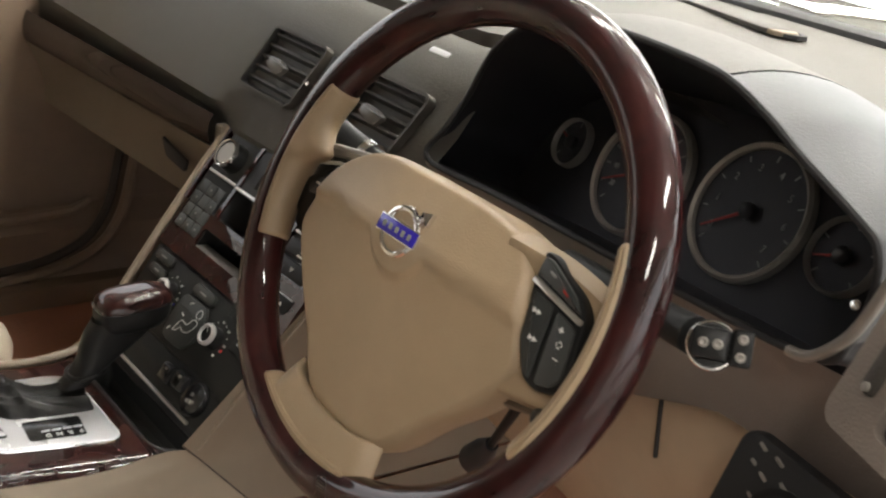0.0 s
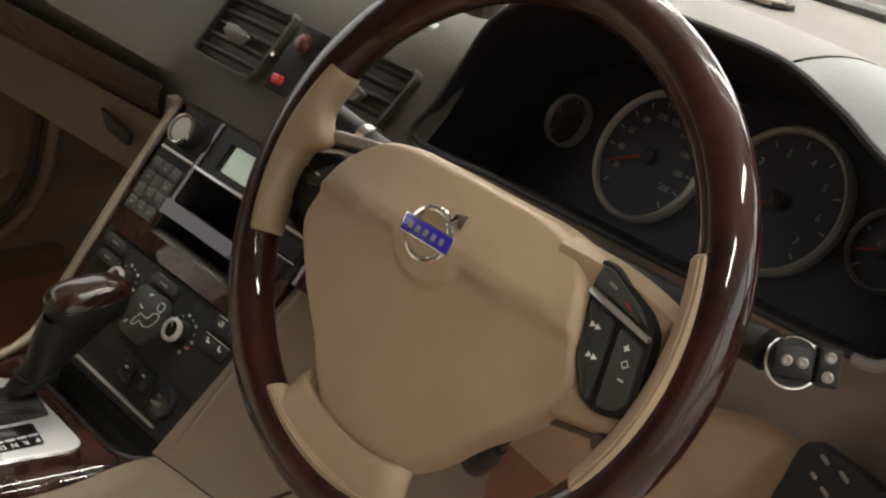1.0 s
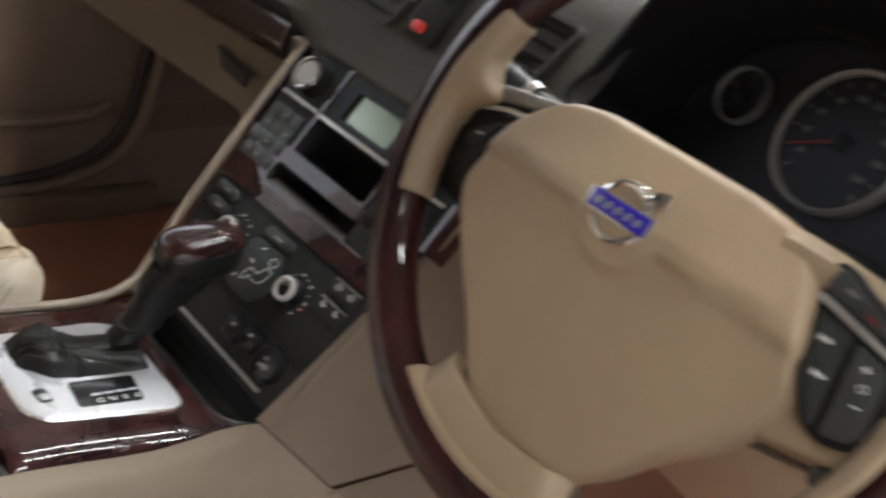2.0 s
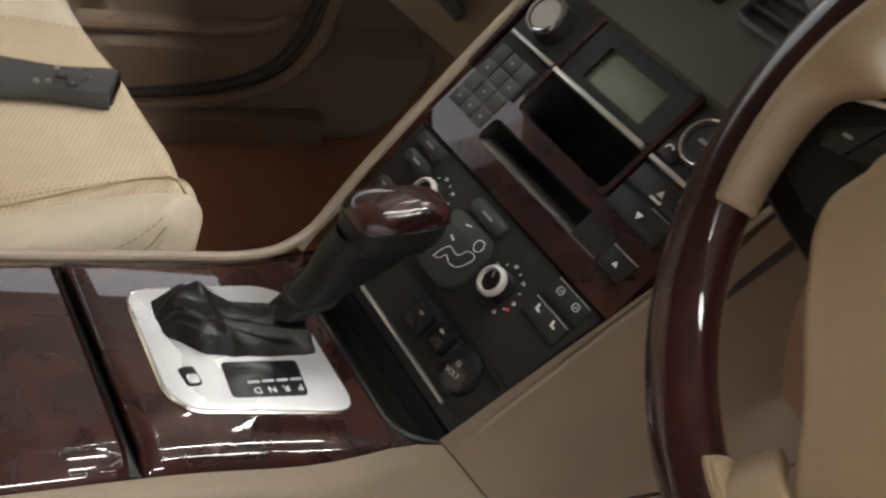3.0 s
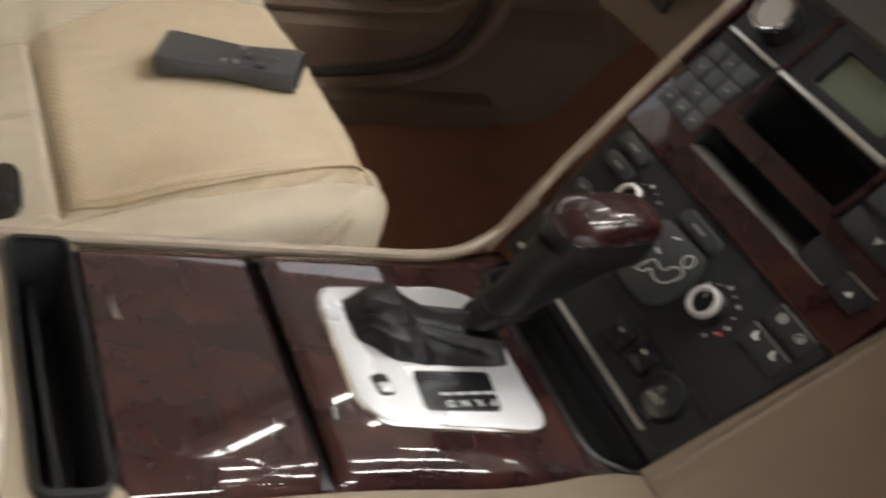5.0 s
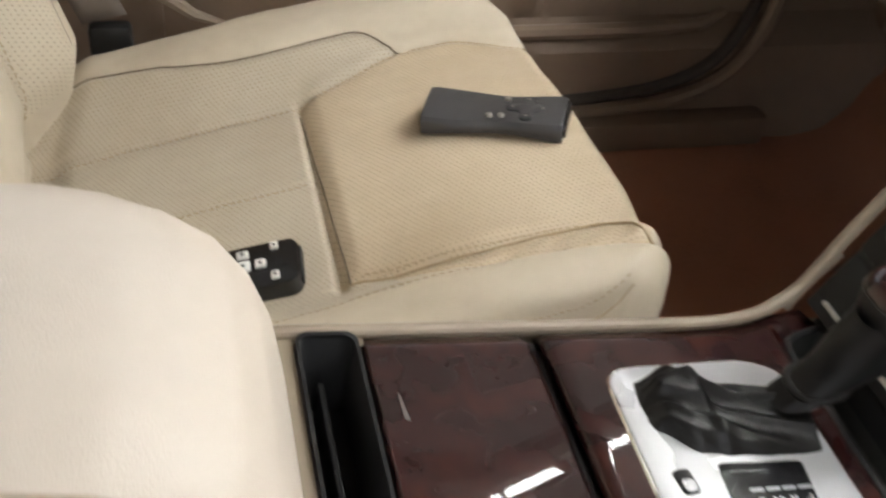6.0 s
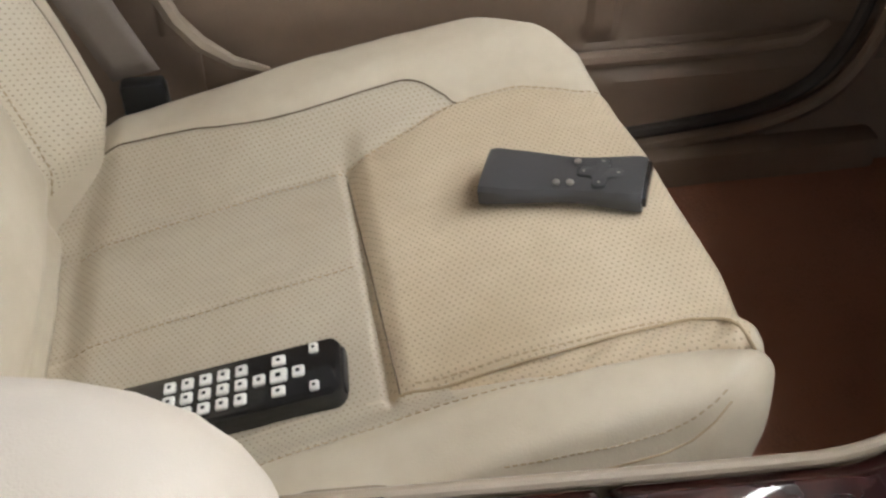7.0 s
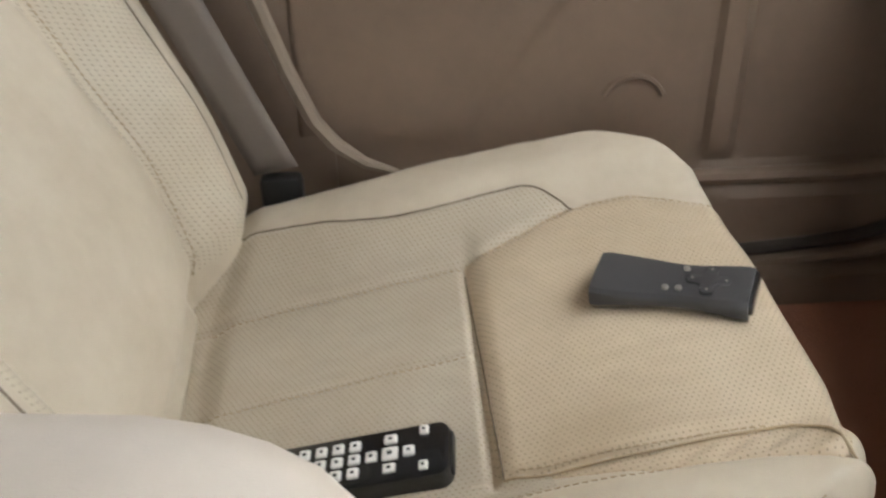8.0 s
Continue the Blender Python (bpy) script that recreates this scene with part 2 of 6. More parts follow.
def rounded(poly, r=0.006, n=4):
    """A polygon with its corners rounded."""
    out = []
    m = len(poly)
    for i in range(m):
        a, b, c = Vector(poly[i - 1]), Vector(poly[i]), Vector(poly[(i + 1) % m])
        u, v = (a - b), (c - b)
        k = min(r, u.length * 0.45, v.length * 0.45)
        p, q = b + u.normalized() * k, b + v.normalized() * k
        for j in range(n + 1):
            t = j / n
            out.append(tuple((1 - t) ** 2 * p + 2 * t * (1 - t) * b + t * t * q))
    return out


def prism(bm, pts, z0, z1, bevel=0.0, seg=2, m=None):
    """Adds a plate with the outline pts from z0 to z1, its upper edge rounded."""
    lo = [bm.verts.new((x, y, z0)) for x, y in pts]
    rings = [lo]
    steps = [(0.0, z1)] if bevel <= 0 else [(bevel * (1 - math.cos(math.pi / 2 * i / seg)), z1 - bevel * (1 - math.sin(math.pi / 2 * i / seg))) for i in range(seg + 1)]
    c = Vector((sum(p[0] for p in pts) / len(pts), sum(p[1] for p in pts) / len(pts)))
    norm = []
    area = sum(pts[i - 1][0] * pts[i][1] - pts[i][0] * pts[i - 1][1] for i in range(len(pts)))
    sg = 1 if area > 0 else -1
    for i in range(len(pts)):
        d = Vector(pts[(i + 1) % len(pts)]) - Vector(pts[i - 1])
        nn = Vector((-d.y, d.x)) * sg
        norm.append(nn.normalized() if nn.length > 1e-9 else Vector((0, 0)))
    for inset, z in steps:
        rings.append([bm.verts.new((p[0] + norm[i].x * inset, p[1] + norm[i].y * inset, z)) for i, p in enumerate(pts)])
    faces = []
    for a, b in zip(rings, rings[1:]):
        for i in range(len(pts)):
            faces.append(bm.faces.new((a[i - 1], a[i], b[i], b[i - 1])))
    bm.faces.new(rings[-1])
    bm.faces.new(list(reversed(lo)))
    if m is not None:
        bmesh.ops.transform(bm, matrix=m, verts=[v for ring in rings for v in ring])
    return bm


def slab(cx, cy, w, h, z0, z1, r=0.003, bevel=0.001, turn=0.0, bm=None, m=None):
    bm = bm or bmesh.new()
    return prism(bm, rrect(cx, cy, w, h, r, turn=turn), z0, z1, bevel, m=m)


def plate(pts, z0, z1, bevel=0.001, bm=None):
    return prism(bm or bmesh.new(), pts, z0, z1, bevel)


def block(a, b, bevel=0.004, bm=None):
    """A box between two corners with softened edges."""
    own = bmesh.new()
    bmesh.ops.create_cube(own, size=1.0)
    for v in own.verts:
        v.co = Vector([a[i] + (b[i] - a[i]) * (v.co[i] + 0.5) for i in range(3)])
    if bevel:
        bmesh.ops.bevel(own, geom=own.edges[:], offset=bevel, segments=2, affect="EDGES", profile=0.5)
    if bm is None:
        return own
    tmp = bpy.data.meshes.new("tmp")
    own.to_mesh(tmp)
    own.free()
    bm.from_mesh(tmp)
    bpy.data.meshes.remove(tmp)
    return bm


def tube(path, radius, n=12, closed=False, bm=None, squash=1.0):
    """A round bar along a path; radius is one number or one for each point."""
    bm = bm or bmesh.new()
    path = [Vector(p) for p in path]
    k = len(path)
    rad = radius if isinstance(radius, (list, tuple)) else [radius] * k
    rings = []
    up = None
    for i, p in enumerate(path):
        if closed:
            d = path[(i + 1) % k] - path[i - 1]
        else:
            d = path[min(i + 1, k - 1)] - path[max(i - 1, 0)]
        d.normalize()
        if up is None:
            up = d.orthogonal().normalized()
        up = (up - d * up.dot(d)).normalized()
        side = d.cross(up)
        rings.append([bm.verts.new(p + (up * math.cos(2 * math.pi * j / n) + side * math.sin(2 * math.pi * j / n) * squash) * rad[i]) for j in range(n)])
    pairs = list(zip(rings, rings[1:])) + ([(rings[-1], rings[0])] if closed else [])
    for a, b in pairs:
        for j in range(n):
            bm.faces.new((a[j - 1], a[j], b[j], b[j - 1]))
    if not closed:
        bm.faces.new(rings[0])
        bm.faces.new(rings[-1])
    return bm


def spline(pts, n=6):
    """A smooth line through some points."""
    pts = [Vector(p) for p in pts]
    out = []
    for i in range(len(pts) - 1):
        p0, p1, p2, p3 = pts[max(i - 1, 0)], pts[i], pts[i + 1], pts[min(i + 2, len(pts) - 1)]
        for j in range(n):
            t = j / n
            out.append(0.5 * (2 * p1 + (p2 - p0) * t + (2 * p0 - 5 * p1 + 4 * p2 - p3) * t * t + (3 * p1 - p0 - 3 * p2 + p3) * t ** 3))
    return out + [pts[-1]]


def table(rows, x):
    """A value read from pairs, straight between them."""
    for (a, p), (b, q) in zip(rows, rows[1:]):
        if x <= b:
            return p + (q - p) * max(0.0, (x - a) / (b - a))
    return rows[-1][1]


def ring(radius, r, n=48, k=10, centre=(0, 0, 0), bm=None, squash=1.0, a0=0.0, a1=360.0):
    full = a1 - a0 >= 359.9
    m = n if full else n + 1
    pts = [(centre[0] + radius * math.cos(radians(a0 + (a1 - a0) * i / n)), centre[1] + radius * math.sin(radians(a0 + (a1 - a0) * i / n)), centre[2]) for i in range(m)]
    return tube(pts, r, k, closed=full, bm=bm)


def lathe(profile, n=32, bm=None, centre=(0, 0, 0)):
    """A turned form round z from pairs of radius and height."""
    bm = bm or bmesh.new()
    rings = []
    for r, z in profile:
        if r < 1e-6:
            rings.append([bm.verts.new((centre[0], centre[1], centre[2] + z))])
        else:
            rings.append([bm.verts.new((centre[0] + r * math.cos(2 * math.pi * j / n), centre[1] + r * math.sin(2 * math.pi * j / n), centre[2] + z)) for j in range(n)])
    for a, b in zip(rings, rings[1:]):
        for j in range(n):
            q = [a[j - 1] if len(a) > 1 else a[0], a[j] if len(a) > 1 else a[0], b[j] if len(b) > 1 else b[0], b[j - 1] if len(b) > 1 else b[0]]
            q = list(dict.fromkeys(q))
            if len(q) > 2:
                bm.faces.new(q)
    return bm


def sheet(f, nu, nv, bm=None, mats=None):
    """A grid surface f(u, v) for u and v from 0 to 1; mats(u, v) picks a material slot."""
    bm = bm or bmesh.new()
    g = [[bm.verts.new(f(i / nu, j / nv)) for j in range(nv + 1)] for i in range(nu + 1)]
    for i in range(nu):
        for j in range(nv):
            fc = bm.faces.new((g[i][j], g[i + 1][j], g[i + 1][j + 1], g[i][j + 1]))
            if mats:
                fc.material_index = mats((i + 0.5) / nu, (j + 0.5) / nv)
    return bm


def thick(ob, d, offset=-1.0):
    s = ob.modifiers.new("thickness", "SOLIDIFY")
    s.thickness, s.offset = d, offset
    return ob


def lettering(text, size, m, mat, parent, depth=0.0003, name="lettering", label=""):
    """Raised print made with the built-in font, as a mesh, centred on m."""
    cu = bpy.data.curves.new("print", "FONT")
    cu.body, cu.size, cu.extrude = text, size, depth
    cu.align_x, cu.align_y = "CENTER", "CENTER"
    tmp = new("print", cu)
    dg = bpy.context.evaluated_depsgraph_get()
    me = bpy.data.meshes.new_from_object(tmp.evaluated_get(dg))
    bpy.data.objects.remove(tmp)
    bpy.data.curves.remove(cu)
    me.name = name
    me.transform(m)
    me.materials.clear()
    me.materials.append(mat)
    ob = new(name, me)
    ob.parent = parent
    if label:
        ob["label"] = label
    return ob


def smooth(a, b, x):
    t = min(1.0, max(0.0, (x - a) / (b - a)))
    return t * t * (3 - 2 * t)


def hump(x, c, w):
    return math.exp(-((x - c) / w) ** 2)


def at(x, y, z=0.0, rz=0.0):
    return pose(x, y, z, 0, 0, rz)


def axes(o, x, y, z):
    m = Matrix((Vector(x).normalized(), Vector(y).normalized(), Vector(z).normalized())).transposed().to_4x4()
    m.translation = Vector(o)
    return m

# ---------------------------------------------------------------- frames of the cabin
STK = axes((0, 0.395, 0.5), (1, 0, 0), (0, 0.5755, 0.8178), (0, -0.8178, 0.5755))
CON = pose(0, 0.15, 0.38, -5.57)
WHL = axes((0.386, 0.313, 0.709), (0.99956, -0.02956, 0), (0.01143, 0.38654, 0.9222), (-0.02726, -0.9218, 0.38671))


def hole_plate(outer, inner, z0, z1, bm=None):
    """A plate with an opening; both outlines have the same number of points."""
    bm = bm or bmesh.new()
    n = len(outer)
    loops = [[bm.verts.new((x, y, z)) for x, y in pts] for pts, z in ((outer, z0), (outer, z1), (inner, z1), (inner, z0))]
    for a, b in zip(loops, loops[1:] + loops[:1]):
        for i in range(n):
            bm.faces.new((a[i - 1], a[i], b[i], b[i - 1]))
    return bm


def well(pts, z_top, z_low, bm=None, shrink=0.92):
    """The inside of a recess, open above."""
    bm = bm or bmesh.new()
    cx, cy = sum(p[0] for p in pts) / len(pts), sum(p[1] for p in pts) / len(pts)
    a = [bm.verts.new((x, y, z_top)) for x, y in pts]
    b = [bm.verts.new((cx + (x - cx) * shrink, cy + (y - cy) * shrink, z_low)) for x, y in pts]
    for i in range(len(pts)):
        bm.faces.new((a[i - 1], a[i], b[i], b[i - 1]))
    bm.faces.new(b)
    return bm


# ---------------------------------------------------------------- shell of the car
def build_shell():
    ground = finish("ground", sheet(lambda u, v: (-60 + 120 * u, -60 + 120 * v, -0.45), 8, 8), CONCRETE)
    tagged(ground, "grey concrete ground outside the car", "ground", kind="structure")
    tagged(finish("wall_behind", block((-7, -4.3, -0.46), (7, -4.0, 3.2), 0.02), CONCRETE), "grey concrete wall behind the car", "wall", kind="structure")
    # the hall: a wall with wide openings on the driver's side, a ceiling with batten lamps, open in front
    across = finish("wall_across", block((3.6, -4.0, -0.46), (3.9, 3.4, 0.15), 0.02), PLASTER)
    tagged(across, "white plastered wall with wide openings beside the car", "wall", kind="structure")
    part("lintel", block((3.6, -4.0, 2.45), (3.9, 3.4, 2.9), 0.02), PLASTER, across)
    for y in (-4.0, -1.3, 1.45, 3.1):
        part("pier", block((3.6, y, 0.15), (3.9, y + 0.3, 2.45), 0.01), PLASTER, across)
    # Unseen wall piece, sized to cut bright sky out of the stack veneer.
    tagged(finish("wall_reflection_block", block((-3.9, -4.0, -0.46), (-3.6, -2.9, 3.1), 0.02), CONCRETE), "unseen grey concrete wall piece added on the passenger side to darken veneer reflections", "wall", kind="structure")
    hall = finish("ceiling_hall", block((-3.6, -4.0, 2.9), (3.9, 5.2, 3.1), 0.02), CONCRETE)
    tagged(hall, "grey concrete ceiling of the hall over the car", "ceiling", kind="structure")
    first = None
    for x in (-1.75, -0.45, 0.8, 2.1):
        for y in (2.7, 4.2) if x < -1 else (1.25, 2.7, 4.2) if x < 2 else (-1.6, 0.75):
            if first is None:
                first = thing("hall_lamp", at(x, y, 2.9), "white fluorescent batten lamp under the hall ceiling", "ceiling lamp", group="hall lamps")
                part("housing", block((-0.11, -0.64, -0.07), (0.11, 0.64, 0.0), 0.008), HEADLINER, first)
                part("diffuser", slab(0, 0, 0.19, 1.22, -0.105, -0.07, 0.02, 0.004), TUBE_GLOW, first, "glowing white diffuser")
                for e in (-1, 1):
                    part("end_cap", block((-0.10, e * 0.625 - 0.012, -0.108), (0.10, e * 0.625 + 0.012, -0.066), 0.004), HEADLINER, first)
            else:
                copy_thing(first, at(x, y, 2.9))
    # floor, with the raised sill at the passenger's door
    bm = sheet(lambda u, v: (-0.84 + 1.56 * u, -1.7 + 2.75 * v, 0.06 + 0.058 * smooth(-0.40, -0.66, -0.84 + 1.56 * u) + 0.22 * smooth(0.87, 0.99, v) + 0.006 * noise.noise(Vector((u * 30, v * 40, 0)))), 40, 60)
    floor = finish("floor", bm, CARPET)
    tagged(thick(floor, 0.03), "reddish brown carpet on the cabin floor", "floor", kind="structure")
    bm = block((-0.735, -0.3, 0.02), (-0.685, 0.640, 0.158), 0.010)
    tagged(finish("trim_sill", bm, BROWN_TRIM), "brown plastic door sill trim", "trim", kind="structure")
    # passenger's door side
    def door(u, v):
        y, z = -0.16 + 0.98 * u, 0.08 + 0.74 * v
        x = -0.765 + 0.03 * smooth(0.27, 0.24, z) * smooth(0.2, 0.34, y) * 1.2 + 0.012 * smooth(0.5, 0.6, z)
        x += 0.03 * smooth(0.19, 0.12, z)
        x += 0.011 * (smooth(0.285, 0.297, y) - smooth(0.318, 0.326, y)) * smooth(0.27, 0.29, z) - 0.006 * hump(y, 0.332, 0.006) * smooth(0.27, 0.29, z)
        x += 0.006 * smooth(0.0, 0.012, 0.62 * (z - 0.30) - (y - 0.02)) * smooth(0.3, 0.33, z)
        return (x, y, z)
    wall = finish("wall_passenger_door", sheet(door, 140, 70), BROWN_TRIM)
    tagged(thick(wall, 0.04, 1.0), "brown moulded passenger door card with a map pocket", "door", kind="structure")
    part("speaker_grille", ring(0.034, 0.0034, 24, 6, a0=20, a1=160), BROWN_TRIM, wall).matrix_basis = axes((-0.7625, 0.205, 0.345), (0, 1, 0), (0, 0, 1), (1, 0, 0))
    tagged(finish("wall_kick", block((-0.80, 0.80, 0.04), (-0.735, 1.06, 0.86), 0.01), BROWN_TRIM), "brown kick panel in the footwell", "wall", kind="structure")
    part("map_pocket_ledge", tube([(-0.742, 0.20, 0.262), (-0.742, 0.45, 0.262), (-0.742, 0.535, 0.268), (-0.742, 0.565, 0.285)], [0.010, 0.010, 0.009, 0.005], 8), BROWN_TRIM, wall)
    seal = [(0.25, 0.168), (0.42, 0.180), (0.50, 0.195), (0.555, 0.225), (0.592, 0.275), (0.608, 0.34), (0.618, 0.42), (0.625, 0.56)]
    part("door_seal", tube(spline([(-0.738 + 0.016 * smooth(0.30, 0.24, z), y, z) for y, z in seal]), 0.008, 8), RUBBER, wall, "dark brown rubber door seal")
    part("frame_moulding", tube(spline([(-0.728 + 0.010 * smooth(0.30, 0.24, z), y + 0.022, z - 0.016) for y, z in seal]), 0.010, 8), BROWN_TRIM, wall)
    tagged(finish("wall_passenger_outer", block((-0.90, -1.74, -0.05), (-0.84, 1.08, 0.82), 0.01), BODY_PAINT), "painted outer skin of the passenger side", "wall", kind="structure")
    # pillar trim behind the door, with the pale edge of the opening
    bm = block((-0.80, -0.75, 0.05), (-0.760, -0.12, 0.80), 0.01)
    pil = tagged(finish("wall_pillar", bm, BROWN_TRIM), "brown pillar trim beside the passenger seat", "pillar", kind="structure")
    edge = [(-0.74, -0.055, 0.285), (-0.74, -0.09, 0.298), (-0.74, -0.12, 0.322), (-0.74, -0.142, 0.352), (-0.74, -0.165, 0.41), (-0.74, -0.19, 0.49), (-0.74, -0.215, 0.62), (-0.74, -0.222, 0.70), (-0.742, -0.23, 0.79)]
    part("edge_trim", tube(edge, [0.004, 0.007, 0.009, 0.009, 0.009, 0.009, 0.009, 0.009, 0.009], 8), EDGE_TRIM, pil, "pale edge moulding")
    tagged(finish("trim_passenger_pillar", tube([(-0.77, -0.66, 0.78), (-0.72, -0.70, 1.02), (-0.65, -0.72, 1.27)], 0.045, 10), HEADLINER), "beige centre post trim", "post", kind="structure")
    # roof, rear, pillars, far wall and the open driver's side
    bm = sheet(lambda u, v: (-0.66 + 1.32 * u, -1.7 + 2.15 * v, 1.30 - 0.05 * (2 * u - 1) ** 2 - 0.04 * (v - 0.5) ** 2), 16, 16)
    tagged(thick(finish("ceiling", bm, HEADLINER), 0.03, 1.0), "beige cloth roof lining", "ceiling", kind="structure")
    for q, nm in ((-1, "trim_passenger_roof_rail"), (1, "trim_driver_roof_rail")):
        bm = tube([(q * 0.66, -1.7, 1.20), (q * 0.68, -0.6, 1.215), (q * 0.67, 0.1, 1.215), (q * 0.65, 0.44, 1.20)], 0.05, 12)
        tagged(finish(nm, bm, HEADLINER), "beige roof rail trim over the door opening", "trim", kind="structure")
    tagged(finish("wall_rear", block((-0.75, -1.74, 0.0), (0.75, -1.68, 1.27), 0.01), BROWN_TRIM), "brown trim closing the cabin behind", "wall", kind="structure")
    tagged(finish("wall_passenger_rear", block((-0.80, -1.7, 0.05), (-0.745, -0.77, 0.8), 0.01), BROWN_TRIM), "brown rear door trim", "wall", kind="structure")
    tagged(finish("wall_driver_rear", block((0.745, -1.7, 0.05), (0.80, -0.62, 0.8), 0.01), BROWN_TRIM), "brown rear door trim", "wall", kind="structure")
    for s, nm in ((-1, "trim_passenger_post"), (1, "trim_driver_post")):
        bm = tube([(s * 0.72, 0.98, 0.78), (s * 0.69, 0.72, 1.03), (s * 0.65, 0.44, 1.26)], 0.035, 10)
        tagged(finish(nm, bm, HEADLINER), "beige windscreen post trim", "post", kind="structure")
    tagged(finish("trim_driver_pillar", tube([(0.76, -0.66, 0.05), (0.74, -0.70, 0.8), (0.66, -0.72, 1.28)], 0.05, 10), HEADLINER), "beige centre post trim", "post", kind="structure")
    tagged(finish("trim_driver_sill", block((0.70, -0.66, 0.0), (0.78, 0.9, 0.10), 0.015), TAUPE_DARK), "dark door sill trim", "sill", kind="structure")
    tagged(finish("trim_scuttle", block((-0.75, 0.985, 0.72), (0.75, 1.04, 0.835), 0.012), BLACK_MATT), "black rubber edge under the windscreen", "trim", kind="structure")
    bm = sheet(lambda u, v: ((-0.70 + 1.40 * u) * (1 - 0.1 * v), 1.0 - 0.55 * v + 0.05 * (1 - (2 * u - 1) ** 2), 0.83 + 0.44 * v), 12, 8)
    w = finish("window_1", bm, GLASS)
    w.visible_shadow = False
    tagged(thick(w, 0.005), "clear windscreen glass", "windscreen", kind="structure")
    bonnet = finish("bonnet", sheet(lambda u, v: (-0.78 + 1.56 * u, 1.06 + 0.9 * v, 0.76 - 0.12 * v * v - 0.06 * (2 * u - 1) ** 4), 12, 8), BODY_PAINT)
    tagged(thick(bonnet, 0.02), "grey painted bonnet beyond the windscreen", "bonnet", kind="structure")


# ---------------------------------------------------------------- dashboard
def build_dash():
    d = thing("dashboard", Matrix.Identity(4), "grey brown soft plastic dashboard with a dark veneer strip", "dashboard")
    prof = [(0.500, 0.575), (0.472, 0.600), (0.468, 0.616), (0.476, 0.636), (0.485, 0.66), (0.494, 0.68), (0.503, 0.70), (0.519, 0.738), (0.529, 0.753), (0.555, 0.772), (0.62, 0.795), (0.75, 0.812), (0.90, 0.822), (0.99, 0.826)]
    xs = [-0.76 + 0.935 * i / 36 for i in range(37)]

    def top(u, v):
        x = xs[int(round(u * 36))]
        y, z = prof[int(round(v * (len(prof) - 1)))]
        back = 0.05 * smooth(-0.2, -0.75, x)
        front = 0.456 + (max(z, 0.600) - 0.622) * (0.063 + back) / 0.116
        y += back + 0.03 * smooth(0.14, 0.175, x) * smooth(0.64, 0.73, z)
        if z < 0.625:
            front = 0.478
        if z < 0.7385:
            y += (front - y) * smooth(-0.142, -0.185, x)
        return (x, y, z)
    part("dash_top", sheet(top, 36, len(prof) - 1), TAUPE, d)
    part("driver_dash_top", sheet(lambda u, v: (0.17 + 0.60 * u, 0.60 + 0.39 * v, 0.788 + 0.038 * v ** 0.6 - 0.02 * u * u), 20, 10), TAUPE, d)
    # pale plaque and the lid joint on the dash top
    part("defroster_grille", plate(rounded([(-0.15, 0.965), (0.129, 0.911), (0.246, 0.878), (0.262, 0.905), (0.20, 0.955), (0.05, 0.980), (-0.15, 0.982)], 0.006), 0.8215, 0.8268, 0.0012), TAUPE_DARK, d, "dark defroster grille by the windscreen")
    part("grille_end", plate(rounded([(0.249, 0.876), (0.268, 0.882), (0.277, 0.900), (0.266, 0.912)], 0.005), 0.8213, 0.8270, 0.002), BEIGE_PLASTIC, d, "beige end piece of the grille")
    part("grille_gap", plate(rounded([(0.268, 0.880), (0.282, 0.890), (0.284, 0.906), (0.270, 0.922), (0.264, 0.916), (0.279, 0.901)], 0.003), 0.8213, 0.8258, 0.0008), BLACK_MATT, d)
    part("speaker_lid", hole_plate(rrect(0.02, 0.62, 0.30, 0.13, 0.02), rrect(0.02, 0.62, 0.296, 0.126, 0.018), 0.785, 0.799), TAUPE_DARK, d)
    part("badge", slab(0, 0, 0.028, 0.007, 0.0, 0.001, 0.002, 0.0004, m=pose(0.128, 0.528, 0.772, 35, 0, 0)), SATIN, d, "small silver badge")
    # veneer strip before the passenger, and the panel and glove box under it
    def strip(u, v):
        x = -0.165 - 0.60 * u
        zc = 0.6035 - 0.023 * u
        return (x, 0.452 + 0.006 * (2 * v - 1) ** 2, zc + (0.037 + 0.012 * u) * (v - 0.5))
    part("veneer_strip", sheet(strip, 24, 8), WOOD_DARK, d, "lacquered dark burl strip")

    part("end_cap", block((-0.164, 0.460, 0.560), (-0.149, 0.48, 0.612), 0.003), GLOVE, d)

    def glove(u, v):
        x = -0.14 - 0.62 * u
        z = 0.584 - 0.028 * u - 0.098 * v
        return (x, 0.458 + 0.03 * v + 0.012 * math.sin(v * 3.0), z)
    gb = part("glove_box_lid", sheet(glove, 20, 12), GLOVE, d, "brown plastic glove box lid")
    part("latch_recess", plate(rounded([(-0.035, 0.014), (0.035, 0.004), (0.03, -0.012), (-0.02, -0.008)], 0.004), 0, 0.004), BLACK_MATT, gb).matrix_basis = pose(-0.27, 0.470, 0.535, 90, 0, 0)
    part("under_panel", sheet(lambda u, v: (-0.14 - 0.60 * u, 0.492 + 0.44 * v, 0.487 - 0.025 * u - 0.10 * v), 6, 6), TAUPE_DARK, d)
    part("bulkhead", sheet(lambda u, v: (-0.75 + 1.5 * u, 0.95 + 0.02 * math.sin(9 * u), 0.05 + 0.75 * v), 20, 8), CARPET, d, "carpeted front of the footwells")
    # driver's side: column cowl, knee panels
    knee = part("knee_panel", sheet(lambda u, v: (0.125 + 0.56 * u, 0.535 - 0.085 * u + 0.10 * v * v, 0.655 - 0.01 * u - 0.28 * v), 16, 12), KNEE, d, "tan plastic knee panel under the column")
